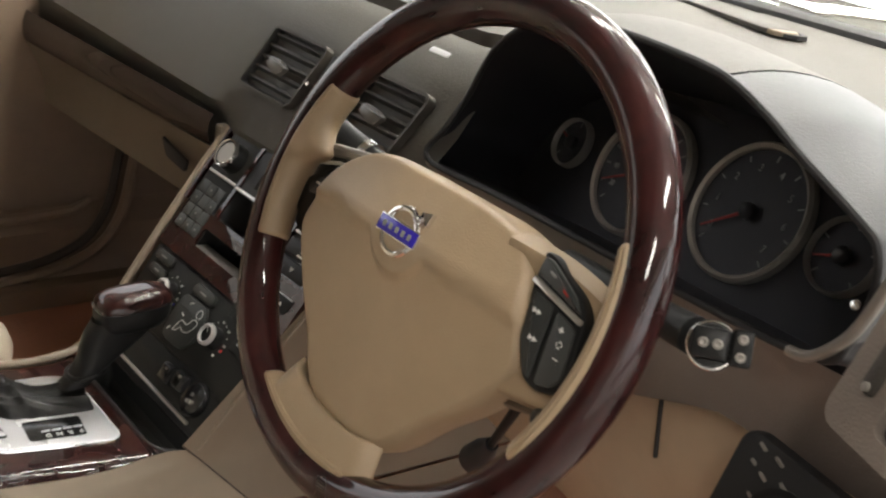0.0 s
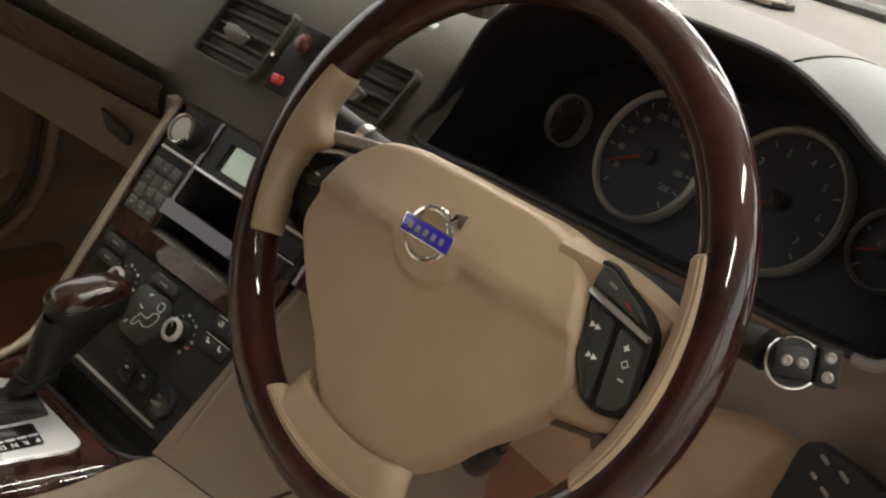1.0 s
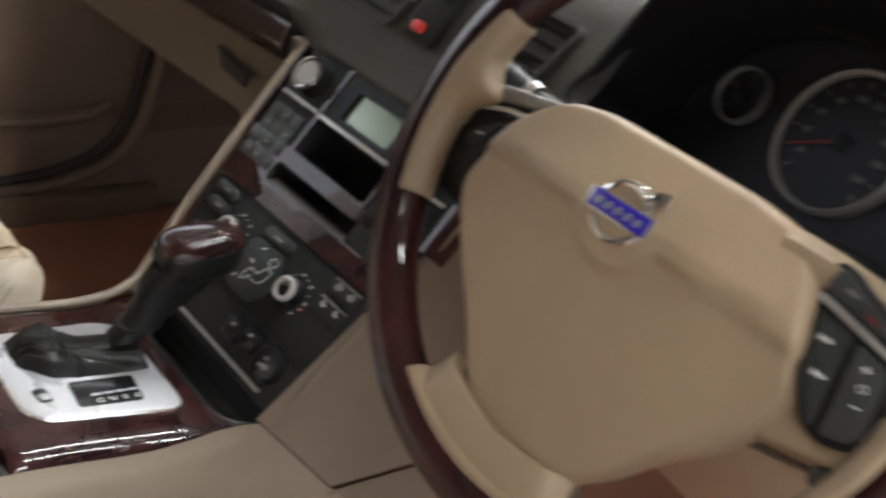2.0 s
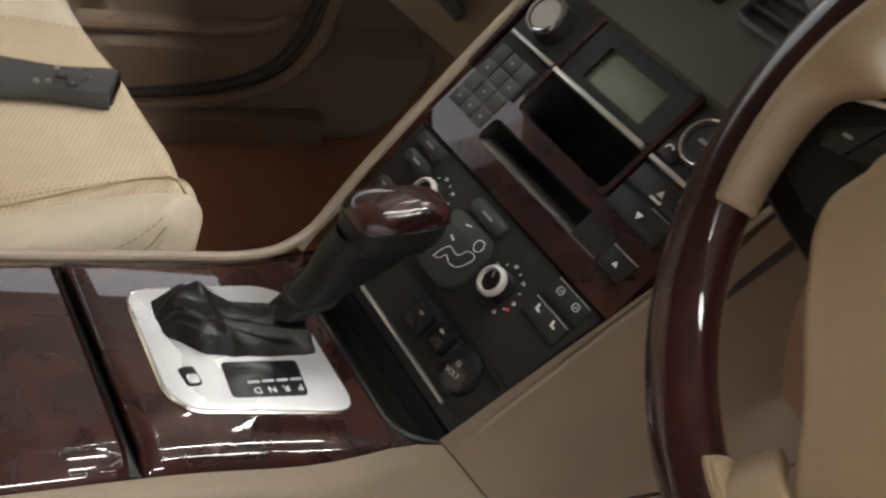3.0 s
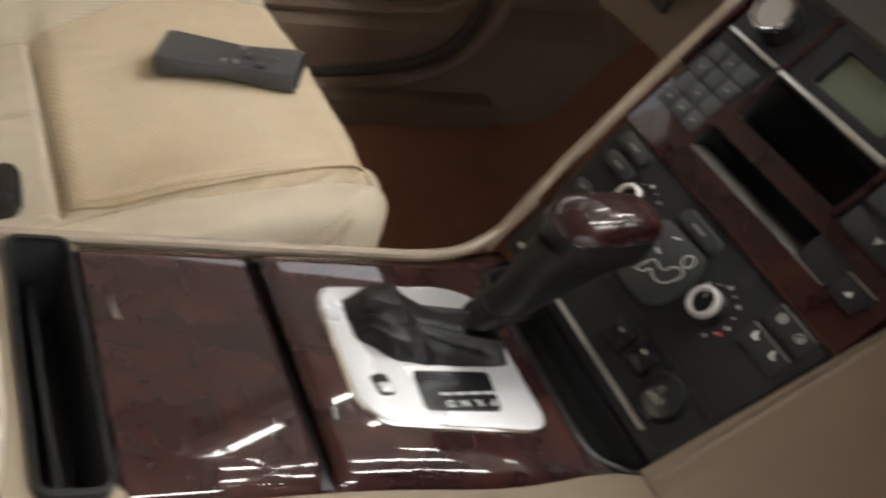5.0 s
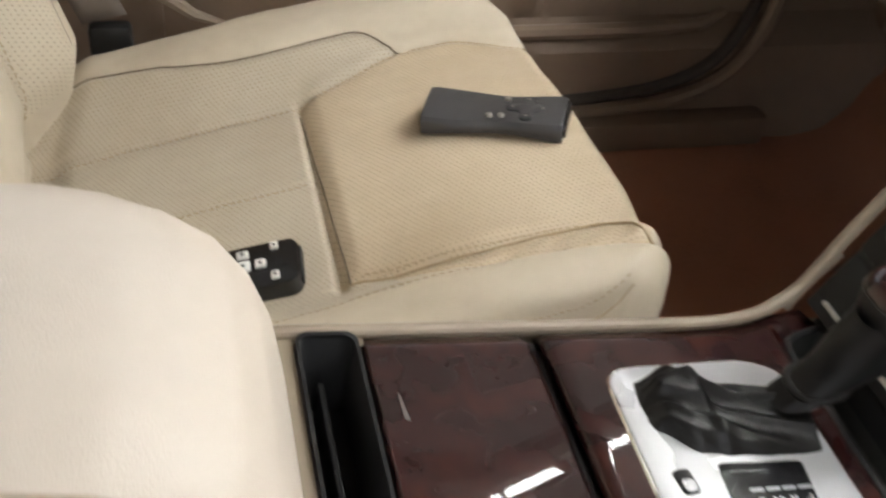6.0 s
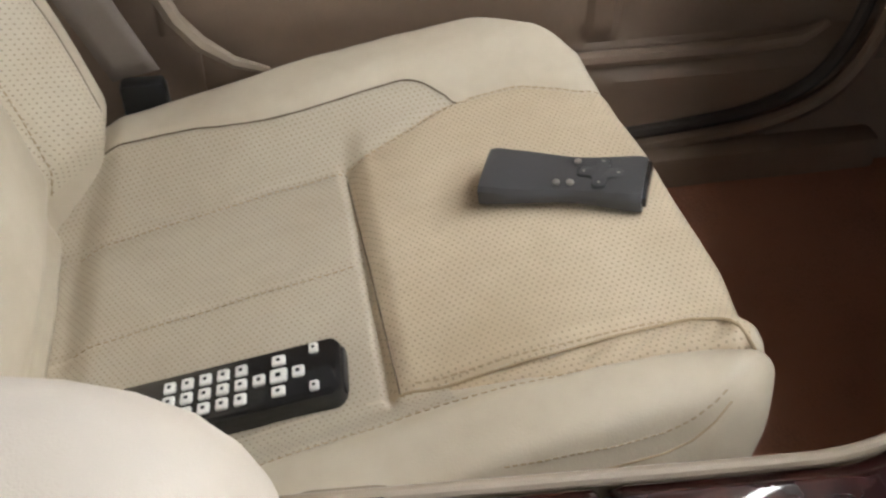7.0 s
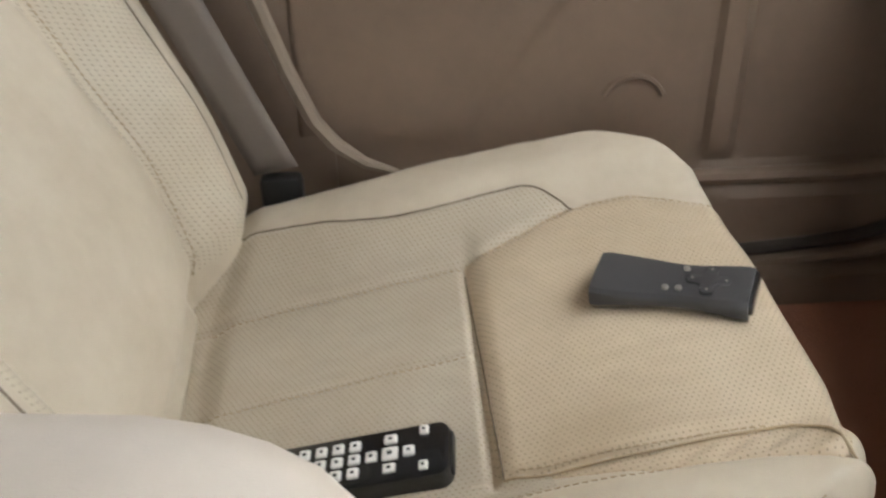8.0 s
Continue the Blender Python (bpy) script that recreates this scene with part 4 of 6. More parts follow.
def build_column():
    m = WHL
    c = thing("steering_column", m, "tan and black steering column shroud behind the wheel", "steering column")
    bm = sheet(lambda u, v: (0.06 * math.cos(2 * math.pi * u) * (1 + 0.25 * v), -0.045 + 0.045 * math.sin(2 * math.pi * u) * (1 + 0.2 * v), -0.025 - 0.16 * v), 32, 8)
    part("shroud", bm, TAN_PLASTIC, c, "tan column shroud")

    a, b = Vector((0.44, 0.40, 0.705)), Vector((0.592, 0.354, 0.728))
    d = Vector((0.42, -0.80, 0.41)).normalized()
    s = thing("wiper_stalk", Matrix.Identity(4), "black wiper stalk with a chrome ring and raised keys", "control stalk")
    part("arm", tube([a, a.lerp(b, 0.5), a.lerp(b, 0.9)], [0.011, 0.010, 0.012], 14), BLACK, s)
    zx = d
    xx = Vector((1.0, 0.3, 0.22))
    xx = (xx - zx * xx.dot(zx)).normalized()
    hm = axes(b, xx, zx.cross(xx), zx)
    hd = part("stalk_head", lathe([(0.010, -0.012), (0.0125, -0.004), (0.0135, 0.004), (0.0122, 0.010), (0.0, 0.010)], 32), BLACK, s)
    hd.matrix_basis = hm
    part("chrome_ring", ring(0.0132, 0.0014, 40, 8, (0, 0, 0.007)), CHROME, hd, "chrome ring")
    part("key_block", slab(-0.001, 0.001, 0.021, 0.018, 0.008, 0.016, 0.003, 0.002), BLACK, hd)
    part("end_block", slab(0.0165, 0.001, 0.012, 0.021, 0.004, 0.016, 0.002, 0.002), BLACK, hd)
    for x, y in ((-0.0045, 0.001), (0.0035, 0.001), (0.0165, 0.006), (0.0165, -0.004)):
        part("key", lathe([(0.0030, 0.015), (0.0030, 0.0170), (0.0018, 0.0176), (0.0010, 0.0170), (0, 0.0170)], 16), DIAL_GREY, hd).matrix_basis = at(x, y)
    l = thing("indicator_stalk", Matrix.Identity(4), "black indicator stalk with a silver tip", "control stalk")
    a2, b2 = WHL @ Vector((-0.06, 0.020, -0.062)), WHL @ Vector((-0.206, 0.033, -0.05))
    part("arm", tube([a2, a2.lerp(b2, 0.6), b2], [0.010, 0.010, 0.013], 14), BLACK, l)
    part("tip", tube([a2.lerp(b2, 0.64), a2.lerp(b2, 0.70)], 0.0125, 18), CHROME, l, "silver band")
    a3, b3 = Vector((0.375, 0.435, 0.505)), Vector((0.345, 0.45, 0.467))
    p = thing("column_adjuster", Matrix.Identity(4), "black column adjuster lever under the shroud", "lever")
    part("arm", tube([Vector((0.40, 0.43, 0.56)), a3, a3.lerp(b3, 0.5)], [0.005, 0.004, 0.005], 10), BLACK, p)
    part("grip", tube([a3, a3.lerp(b3, 0.5), b3, b3 + (b3 - a3) * 0.25], [0.006, 0.012, 0.014, 0.008], 14), BLACK_MATT, p)

# ---------------------------------------------------------------- centre stack
def build_stack():
    s = thing("centre_stack", STK, "dark centre stack with burl veneer, radio keys and climate controls", "centre stack")
    body = [(-0.122, -0.160), (0.106, -0.158), (0.123, -0.02), (0.133, 0.06), (0.142, 0.138), (-0.146, 0.138), (-0.138, 0.03), (-0.128, -0.10)]
    low = [(x, y) for x, y in body]
    # carrier behind the fittings, split round the recesses
    part("carrier", plate(rounded([(-0.122, -0.150), (0.106, -0.148), (0.121, -0.018), (-0.130, -0.018)], 0.003), -0.030, -0.002, 0.001), BLACK_MATT, s)
    part("carrier", plate(rounded([(-0.131, -0.016), (0.122, -0.016), (0.142, 0.138), (-0.146, 0.138)], 0.003), -0.075, -0.062, 0.001), BLACK_MATT, s)
    part("side_strip", tube(spline([(-0.129, -0.165, 0.0), (-0.132, -0.14, 0.001), (-0.139, -0.08, 0.002), (-0.144, -0.01, 0.002), (-0.148, 0.06, 0.002), (-0.152, 0.135, 0.0)]), 0.0048, 10), EDGE_TRIM, s, "brown edge moulding")
    part("side_strip", tube([(0.1105, -0.150, -0.006), (0.119, -0.09, -0.003), (0.128, -0.01, -0.003), (0.138, 0.06, -0.003), (0.147, 0.14, -0.003)], 0.0028, 10), TAN_PLASTIC, s)
    # veneer
    band = part("veneer_band", hole_plate(rrect(-0.004, 0.012, 0.256, 0.058, 0.003, 5), rrect(0.005, 0.0145, 0.160, 0.022, 0.006, 5), -0.012, 0.003), WOOD, s, "lacquered burl band round the disc slot")
    part("slot_well", well(rrect(0.005, 0.0145, 0.160, 0.022, 0.006, 5), 0.0, -0.05), BLACK_MATT, band)
    part("slot_ledge", sheet(lambda u, v: (-0.0735 + 0.157 * u, 0.0036 + 0.0085 * v, 0.0026 - 0.012 * v), 8, 4), TAUPE_DARK, band, "grey brown ledge of the slot")
    mid = part("veneer_surround", hole_plate(rrect(-0.010, 0.088, 0.122, 0.102, 0.006, 5), rrect(-0.010, 0.088, 0.112, 0.094, 0.005, 5), -0.02, 0.0045), WOOD, s, "burl surround of the display")
    for x0, x1 in ((-0.146, -0.1365), (0.1245, 0.139)):
        part("veneer_edge", plate([(x0, 0.04), (x1, 0.04), (x1 - (0.004 if x0 < 0 else -0.002), 0.137), (x0, 0.137)], -0.02, 0.003), WOOD, s)
    # display and cubby
    part("cubby", well(rrect(-0.010, 0.0605, 0.112, 0.038, 0.004, 5), 0.002, -0.060), BLACK_MATT, s)
    part("silver_bar", slab(-0.0105, 0.0815, 0.111, 0.0042, -0.004, 0.008, 0.001, 0.001), SILVER, s, "silver bar under the display")
    d = part("display", hole_plate(rrect(-0.010, 0.109, 0.110, 0.050, 0.005, 5), rrect(-0.009, 0.1065, 0.070, 0.030, 0.002, 5), -0.02, 0.003), BLACK, s)
    part("screen", slab(-0.009, 0.1065, 0.074, 0.034, -0.010, -0.0015, 0.001, 0.0), SCREEN, d, "grey green radio display")
    # left column: keypad and volume knob
    l = part("key_column", slab(-0.1035, 0.0705, 0.063, 0.132, -0.02, 0.001, 0.003, 0.001), CHARCOAL, s)
    for i in range(3):
        for j in range(4):
            k = part("key", slab(-0.1195 + 0.0165 * i, 0.0165 + 0.0155 * j, 0.0155, 0.0146, 0.0, 0.0042, 0.0015, 0.0007), KEYPAD, l)
            if (i + j) % 2 == 0 or j == 0:
                part("key_mark", slab(-0.1195 + 0.0165 * i, 0.0165 + 0.0155 * j, 0.0034, 0.0022, 0.004, 0.0045, 0.0003, 0.0001), DIM_PRINT, k)
    part("silver_bar", slab(-0.1025, 0.0825, 0.058, 0.0035, 0.0, 0.004, 0.001, 0.001), SILVER, l)

    def knob(x, y, r, h, name, parent, face=BLACK):
        k = part(name, lathe([(r * 1.06, 0.0), (r * 1.05, h * 0.3), (r * 0.98, h * 0.9), (r * 0.9, h), (r * 0.8, h), (r * 0.76, h - 0.0015), (0, h - 0.0015)], 40), face, parent)
        k.matrix_basis = at(x, y, 0.001)
        q = 0.70 if r < 0.013 else 0.86
        part("chrome_ring", lathe([(r * q, h - 0.0012), (r * (q + 0.04), h + 0.0012), (r * (q + 0.12), h + 0.0018), (r * 1.02, h + 0.0002), (r * 1.04, h - 0.003)], 48), RING if r < 0.0125 else CHROME, k, "satin silver ring")
        return k
    vk = knob(-0.102, 0.107, 0.0165, 0.018, "volume_knob", l)
    part("knob_face", lathe([(0.0132, 0.0150), (0.0132, 0.0175), (0, 0.0178)], 32), DIAL_GREY, vk, "grey metal knob face")
    # right column
    q = part("key_column", slab(0.0855, 0.0705, 0.069, 0.132, -0.02, 0.001, 0.003, 0.001), CHARCOAL, s)
    part("silver_bar", slab(0.0845, 0.0810, 0.066, 0.0035, 0.0, 0.004, 0.001, 0.001), SILVER, q)
    for y, wd in ((0.066, 0.062), (0.0455, 0.054)):
        b = part("wide_key", slab(0.054 + wd / 2, y, wd, 0.0175, 0.0, 0.0045, 0.002, 0.0015), BLACK, q)
        part("arrow_mark", plate([(0.080, y - 0.002), (0.086, y - 0.002), (0.083, y + 0.003)] if y > 0.05 else [(0.080, y + 0.002), (0.083, y - 0.003), (0.086, y + 0.002)], 0.0044, 0.0049, 0), WHITE_PRINT, b)
        if y > 0.05:
            part("word_mark", slab(0.083, y - 0.0055, 0.011, 0.002, 0.0044, 0.0048, 0.0003, 0), WHITE_PRINT, b)
    ej = part("eject_key", plate(rounded([(0.086, 0.004), (0.110, 0.004), (0.113, 0.0215), (0.0865, 0.0215)], 0.003), 0.0, 0.0052, 0.0012), BLACK, q)
    part("arrow_mark", plate([(0.0962, 0.0105), (0.1012, 0.0105), (0.0987, 0.0142)], 0.0050, 0.0056, 0), WHITE_PRINT, ej)
    part("silver_line", slab(0.0995, 0.0212, 0.0255, 0.0007, 0.0045, 0.0056, 0.0003, 0), SILVER, ej)
    part("key_line", slab(0.100, 0.0555, 0.030, 0.0006, 0.0008, 0.0030, 0.0002, 0), SILVER, q)
    part("phone_key", slab(0.062, 0.0915, 0.018, 0.013, 0, 0.004, 0.003, 0.0012), BLACK, q)
    part("phone_mark", ring(0.0032, 0.0006, 14, 5, (0.060, 0.092, 0.0042), a0=20, a1=200), WHITE_PRINT, q)
    sk = knob(0.087, 0.108, 0.0175, 0.018, "sound_knob", q)
    lettering("SOUND", 0.0036, at(0, 0, 0.0167), WHITE_PRINT, sk)
    # climate panel
    c = part("climate_panel", plate(rounded([(-0.124, -0.098), (0.110, -0.098), (0.120, -0.019), (-0.131, -0.019)], 0.004), -0.004, 0.001, 0.001), CHARCOAL, s, "charcoal climate panel")
    kr = knob(0.044, -0.0575, 0.0112, 0.014, "temperature_knob", c)
    part("knob_mark", slab(-0.003, 0.004, 0.001, 0.005, 0.0124, 0.0130, 0.0003, 0, turn=35), WHITE_PRINT, kr)
    knob(-0.0630, -0.0540, 0.0112, 0.014, "temperature_knob", c)
    for cx, cy in ((0.044, -0.0575), (-0.0630, -0.0540)):
        for i in range(9):
            a = radians(150 - 25 * i)
            if i % 2 == 0:
                lettering(str(16 + 2 * (i + 0)), 0.0036, at(cx + 0.0185 * math.cos(a), cy + 0.0185 * math.sin(a), 0.0012), WHITE_PRINT, c, name="numeral")
            else:
                part("dot", lathe([(0.0007, 0.001), (0.0007, 0.0014), (0, 0.0014)], 8), WHITE_PRINT, c).matrix_basis = at(cx + 0.0175 * math.cos(a), cy + 0.0175 * math.sin(a))
    part("red_mark", lathe([(0.0016, 0.001), (0.0016, 0.0016), (0, 0.0018)], 12), RED_GLOW, c).matrix_basis = at(0.0625, -0.0635)
    part("blue_mark", lathe([(0.0014, 0.001), (0.0014, 0.0016), (0, 0.0018)], 12), BLUE, c).matrix_basis = at(-0.0445, -0.0605)
    for x, y, wd, ht in ((-0.1015, -0.0273, 0.037, 0.0125), (-0.0993, -0.0440, 0.035, 0.0112), (-0.107, -0.075, 0.020, 0.011), (-0.0075, -0.0305, 0.042, 0.0125)):
        k = part("climate_key", slab(x, y, wd, ht, 0.0, 0.0055, 0.005, 0.002), KEY_GREY, c)
        part("key_mark", slab(x, y, wd * 0.30, 0.0020, 0.0054, 0.0058, 0.0006, 0), DIM_PRINT, k)
    mode = part("mode_key", plate(rounded([(-0.036, -0.041), (0.012, -0.039), (0.021, -0.052), (0.020, -0.080), (0.008, -0.092), (-0.030, -0.092), (-0.036, -0.07)], 0.009), 0.0, 0.005, 0.002), KEY_GREY, c, "dark air flow key with a seat outline")
    fig = [(-0.0171, -0.0801), (-0.0157, -0.0722), (-0.0121, -0.0659), (-0.0054, -0.0664), (0.0001, -0.065), (0.0027, -0.0587), (0.0095, -0.0564), (0.0124, -0.06), (0.0075, -0.0711), (-0.0009, -0.0743), (-0.0089, -0.0722), (-0.0112, -0.0774)]
    part("seat_outline", tube(spline([(x, y, 0.0052) for x, y in fig + fig[:1]], 4), 0.00042, 5), WHITE_PRINT, mode)
    part("round_outline", ring(0.0046, 0.00045, 24, 6, (0.0070, -0.0495, 0.0052)), WHITE_PRINT, mode)
    part("arrow", slab(-0.0139, -0.0455, 0.006, 0.0012, 0.005, 0.0056, 0.0004, 0, turn=25), WHITE_PRINT, mode)
    part("arrow", slab(-0.0166, -0.0605, 0.006, 0.0012, 0.005, 0.0056, 0.0004, 0, turn=-15), WHITE_PRINT, mode)
    part("arrow", slab(-0.0245, -0.0810, 0.005, 0.0012, 0.005, 0.0056, 0.0004, 0, turn=60), WHITE_PRINT, mode)
    part("key_joint", tube([(-0.028, -0.0535, 0.0048), (-0.006, -0.0535, 0.0051), (0.0, -0.0560, 0.005)], 0.0008, 5), BLACK_MATT, mode)
    for i in range(4):
        part("grille_slot", slab(0.0437, -0.0305 + 0.0032 * i, 0.010, 0.0016, 0.0004, 0.0013, 0.0007, 0), BLACK_MATT, c)
    for x, y, wd in ((0.0905, -0.0485, 0.039), (0.0925, -0.0288, 0.038)):
        k = part("heating_key", slab(x, y, wd, 0.0155, 0.0, 0.0032, 0.002, 0.0012), CHARCOAL, c)
        part("silver_line", slab(x, y + 0.0080, wd - 0.003, 0.0007, 0.0024, 0.0036, 0.0002, 0), SILVER, k)
        for dx in (-0.0095, 0.0085):
            if y < -0.04:
                part("seat_mark", plate(rounded([(x + dx - 0.003, y + 0.0052), (x + dx - 0.001, y + 0.0052), (x + dx - 0.0002, y + 0.0022), (x + dx + 0.0028, y + 0.0020), (x + dx + 0.0024, y + 0.0004), (x + dx - 0.0018, y + 0.0006)], 0.0005), 0.003, 0.0036, 0), WHITE_PRINT, k)
            else:
                part("window_mark", tube([(px_, py_, 0.0033) for px_, py_ in rrect(x + dx, y + 0.002, 0.0058, 0.0048, 0.0014, 3)], 0.00032, 5, closed=True), WHITE_PRINT, k)
                part("window_mark", tube(spline([(x + dx - 0.0014, y + 0.0006, 0.0033), (x + dx - 0.0006, y + 0.0020, 0.0033), (x + dx + 0.0006, y + 0.0016, 0.0033), (x + dx + 0.0014, y + 0.0032, 0.0033)], 3), 0.0003, 5), WHITE_PRINT, k)
    # lower panel with rocker switches, power socket and the silver edge of the cubby
    b = part("lower_panel", plate(rounded([(-0.122, -0.140), (0.100, -0.140), (0.106, -0.101), (-0.124, -0.101)], 0.006), -0.010, -0.0015, 0.001), CHARCOAL, s)
    part("silver_bar", slab(-0.014, -0.1395, 0.190, 0.0032, -0.004, 0.002, 0.001, 0.0008), SILVER, b, "silver edge of the cubby")
    for x, y in ((0.016, -0.1165), (0.041, -0.1125)):
        k = part("rocker_switch", slab(x, y, 0.021, 0.020, -0.003, 0.0070, 0.003, 0.003), BLACK_GLOSS, b)
        part("rocker_face", plate(rounded([(x - 0.0085, y + 0.0005), (x + 0.0085, y + 0.0005), (x + 0.0080, y + 0.0085), (x - 0.0080, y + 0.0085)], 0.002), 0.0055, 0.0095, 0.002), BLACK_GLOSS, k)
        part("switch_mark", slab(x + 0.002, y + 0.0045, 0.0045, 0.0022, 0.0092, 0.0098, 0.001, 0), DIAL_RING, k)
    so = part("power_socket", lathe([(0.0180, -0.002), (0.0180, 0.002), (0.0160, 0.0055), (0.0135, 0.0066), (0.0, 0.0058)], 32), BLACK_GLOSS, b, "black power socket cap")
    so.matrix_basis = at(0.0725, -0.1165)
    lettering("12", 0.0052, at(-0.002, 0.0035, 0.0062, 10), DIAL_GREY, so)
    lettering("VOLT", 0.0056, at(0, -0.004, 0.0062, 10), DIAL_GREY, so)


# ---------------------------------------------------------------- centre console
def build_console():
    c = thing("centre_console", CON, "centre console with lacquered burl panels and beige sides", "centre console")

    def top(y0, y1, x0, x1):
        """A veneer panel that rolls over at its long edges."""
        def f(u, v):
            y = y0 + (y1 - y0) * v
            a, b = x0(y), x1(y)
            s = u
            x = a + (b - a) * s
            z = 0.003 - 0.022 * (1 - math.sqrt(max(0.0, 1 - (max(0.0, s - 0.87) / 0.13) ** 2.2))) - 0.006 * smooth(0.06, 0.0, s) + 0.0012 * math.sin(math.pi * s)
            lift = -0.004 * (smooth(0.03, 0.0, v) + (smooth(0.97, 1.0, v) if y1 < 0 else 0.0))
            return (x, y, z + lift)
        return sheet(f, 150, 24)
    back = part("sliding_lid", top(-0.166, -0.0535, lambda y: -0.1085, lambda y: 0.0965), WOOD, c, "lacquered burl sliding lid")
    thick(back, 0.006)
    part("lid_groove", block((-0.105, -0.0545, -0.022), (0.090, -0.0465, -0.006), 0.001), BLACK_MATT, c)
    part("lid_grip", plate(rounded([(-0.055, -0.150), (-0.052, -0.1495), (-0.034, -0.147), (-0.036, -0.150)], 0.0005), 0.0044, 0.0054, 0.0003), SILVER, c)
    fr = part("veneer_panel", top(-0.0475, 0.128, lambda y: -0.109 - 0.010 * smooth(0.09, 0.14, y), lambda y: 0.0965 + 0.011 * smooth(-0.03, 0.13, y)), WOOD, c, "lacquered burl panel round the gear plate")
    thick(fr, 0.006)
    # front shoulders of the veneer on both sides of the cubby
    pts = [(-0.093, 0.124), (-0.121, 0.124), (-0.130, 0.165), (-0.112, 0.170)]
    part("veneer_shoulder", plate(list(reversed(pts)), -0.02, -0.002, 0.003), WOOD, c)

    def shoulder(u, v):
        y = 0.122 + 0.036 * v
        a, b = 0.080 + 0.0275 * v ** 1.6, 0.1085 - 0.0008 * v
        x = a + (b - a) * u
        s = (x + 0.119) / 0.2275
        z = 0.003 - 0.022 * (1 - math.sqrt(max(0.0, 1 - (max(0.0, s - 0.87) / 0.13) ** 2.2))) - 0.003 * v * v
        return (x, y, z)
    thick(part("veneer_shoulder", sheet(shoulder, 14, 12), WOOD, c), 0.006)
    # front cubby
    cub = rounded([(-0.090, 0.1255), (0.088, 0.1255), (0.100, 0.172), (-0.108, 0.172)], 0.010, 4)
    part("cubby", well(cub, -0.003, -0.034, shrink=0.93), CUBBY, c, "black cubby in front of the gear plate")
    part("cubby_edge", tube(spline([(-0.105, 0.165, 0.0), (-0.094, 0.138, 0.002), (-0.082, 0.128, 0.003), (-0.05, 0.1265, 0.003), (0.05, 0.1265, 0.003), (0.074, 0.128, 0.002), (0.089, 0.139, 0.0), (0.100, 0.165, -0.002)]), 0.003, 8), BLACK, c)
    part("cubby_end", block((-0.120, 0.171, -0.075), (0.104, 0.26, -0.001), 0.004), BLACK_MATT, c)
    # tray behind
    tr = rrect(-0.0105, -0.185, 0.192, 0.034, 0.008, 4)
    part("tray", well(tr, 0.001, -0.055), BLACK_MATT, c, "black tray")
    part("tray_rim", hole_plate(rrect(-0.0105, -0.185, 0.200, 0.0385, 0.010, 4), tr, -0.01, 0.004), BLACK, c)
    part("tray_rib", block((-0.09, -0.190, -0.055), (0.07, -0.186, -0.02), 0.001), BLACK, c)
    # sides
    part("far_lip", tube(spline([(-0.1135, -0.30, 0.0), (-0.1125, -0.10, 0.001), (-0.1125, 0.05, 0.001), (-0.114, 0.09, 0.001), (-0.119, 0.122, 0.003), (-0.126, 0.143, 0.008), (-0.1315, 0.160, 0.018), (-0.135, 0.180, 0.046)]), 0.0046, 10), EDGE_TRIM, c, "brown edge moulding")
    part("rear_frame", hole_plate(rrect(-0.0105, -0.19, 0.222, 0.058, 0.012, 4), rrect(-0.0105, -0.185, 0.201, 0.040, 0.010, 4), -0.03, -0.001), BEIGE_PLASTIC, c)

    def side(u, v):
        low = -0.312
        head = -0.004 + 0.016 * smooth(0.84, 1.0, u) ** 1.4
        z = head * (1 - v) + low * v
        end = 0.1652 - 1.119 * (0.012 * (1 - v) + low * v)
        y = -0.62 + (end + 0.62) * u
        x = 0.1005 + 0.010 * smooth(-0.05, 0.12, y) + 0.016 * math.sin(min(1.0, max(0.0, -0.014 - z) * 10) * math.pi / 2)
        x -= 0.007 * smooth(0.05, 0.0, v) * (1 - smooth(0.96, 1.0, u))
        return (x, y, z)
    part("side_panel", sheet(side, 40, 60), BEIGE_PLASTIC, c, "beige console side")
    part("far_side", block((-0.125, -0.62, -0.33), (-0.112, 0.22, -0.006), 0.004), BEIGE_PLASTIC, c)
    part("core", block((-0.108, -0.60, -0.33), (0.095, 0.26, -0.062), 0.004), BLACK_MATT, c)
    # flank under the stack on the driver's side
    k = thing("stack_side_panel", Matrix.Identity(4), "tan side panel of the centre stack", "side panel")

    def flank(u, v):
        # u from the seam up along the stack, v downwards to the footwell
        y0, z0 = 0.296 + 0.19 * u, 0.384 + 0.236 * u
        y1, z1 = 0.384 + 0.40 * u, 0.288 - 0.03 * u
        x = 0.1105 + 0.034 * u * (1 - v) + 0.016 * math.sin(max(0.0, v - 0.33) * 0.94 * math.pi / 2)
        return (x, y0 + (y1 - y0) * v, z0 + (z1 - z0) * v)
    part("panel", sheet(flank, 30, 20), TAN_PLASTIC, k)
    part("lower_panel", sheet(lambda u, v: (0.1240 + 0.006 * v, 0.382 + 0.42 * u, 0.283 - 0.03 * u - 0.24 * v), 10, 10), TAN_PLASTIC, k)
    part("joint", tube([Vector(flank(0, i / 8)) + Vector((0.0004, -0.001, 0)) for i in range(9)], 0.0008, 6), RUBBER, k)
    part("joint", tube([Vector(flank(i / 6, 1)) for i in range(7)], 0.0007, 6), RUBBER, k)


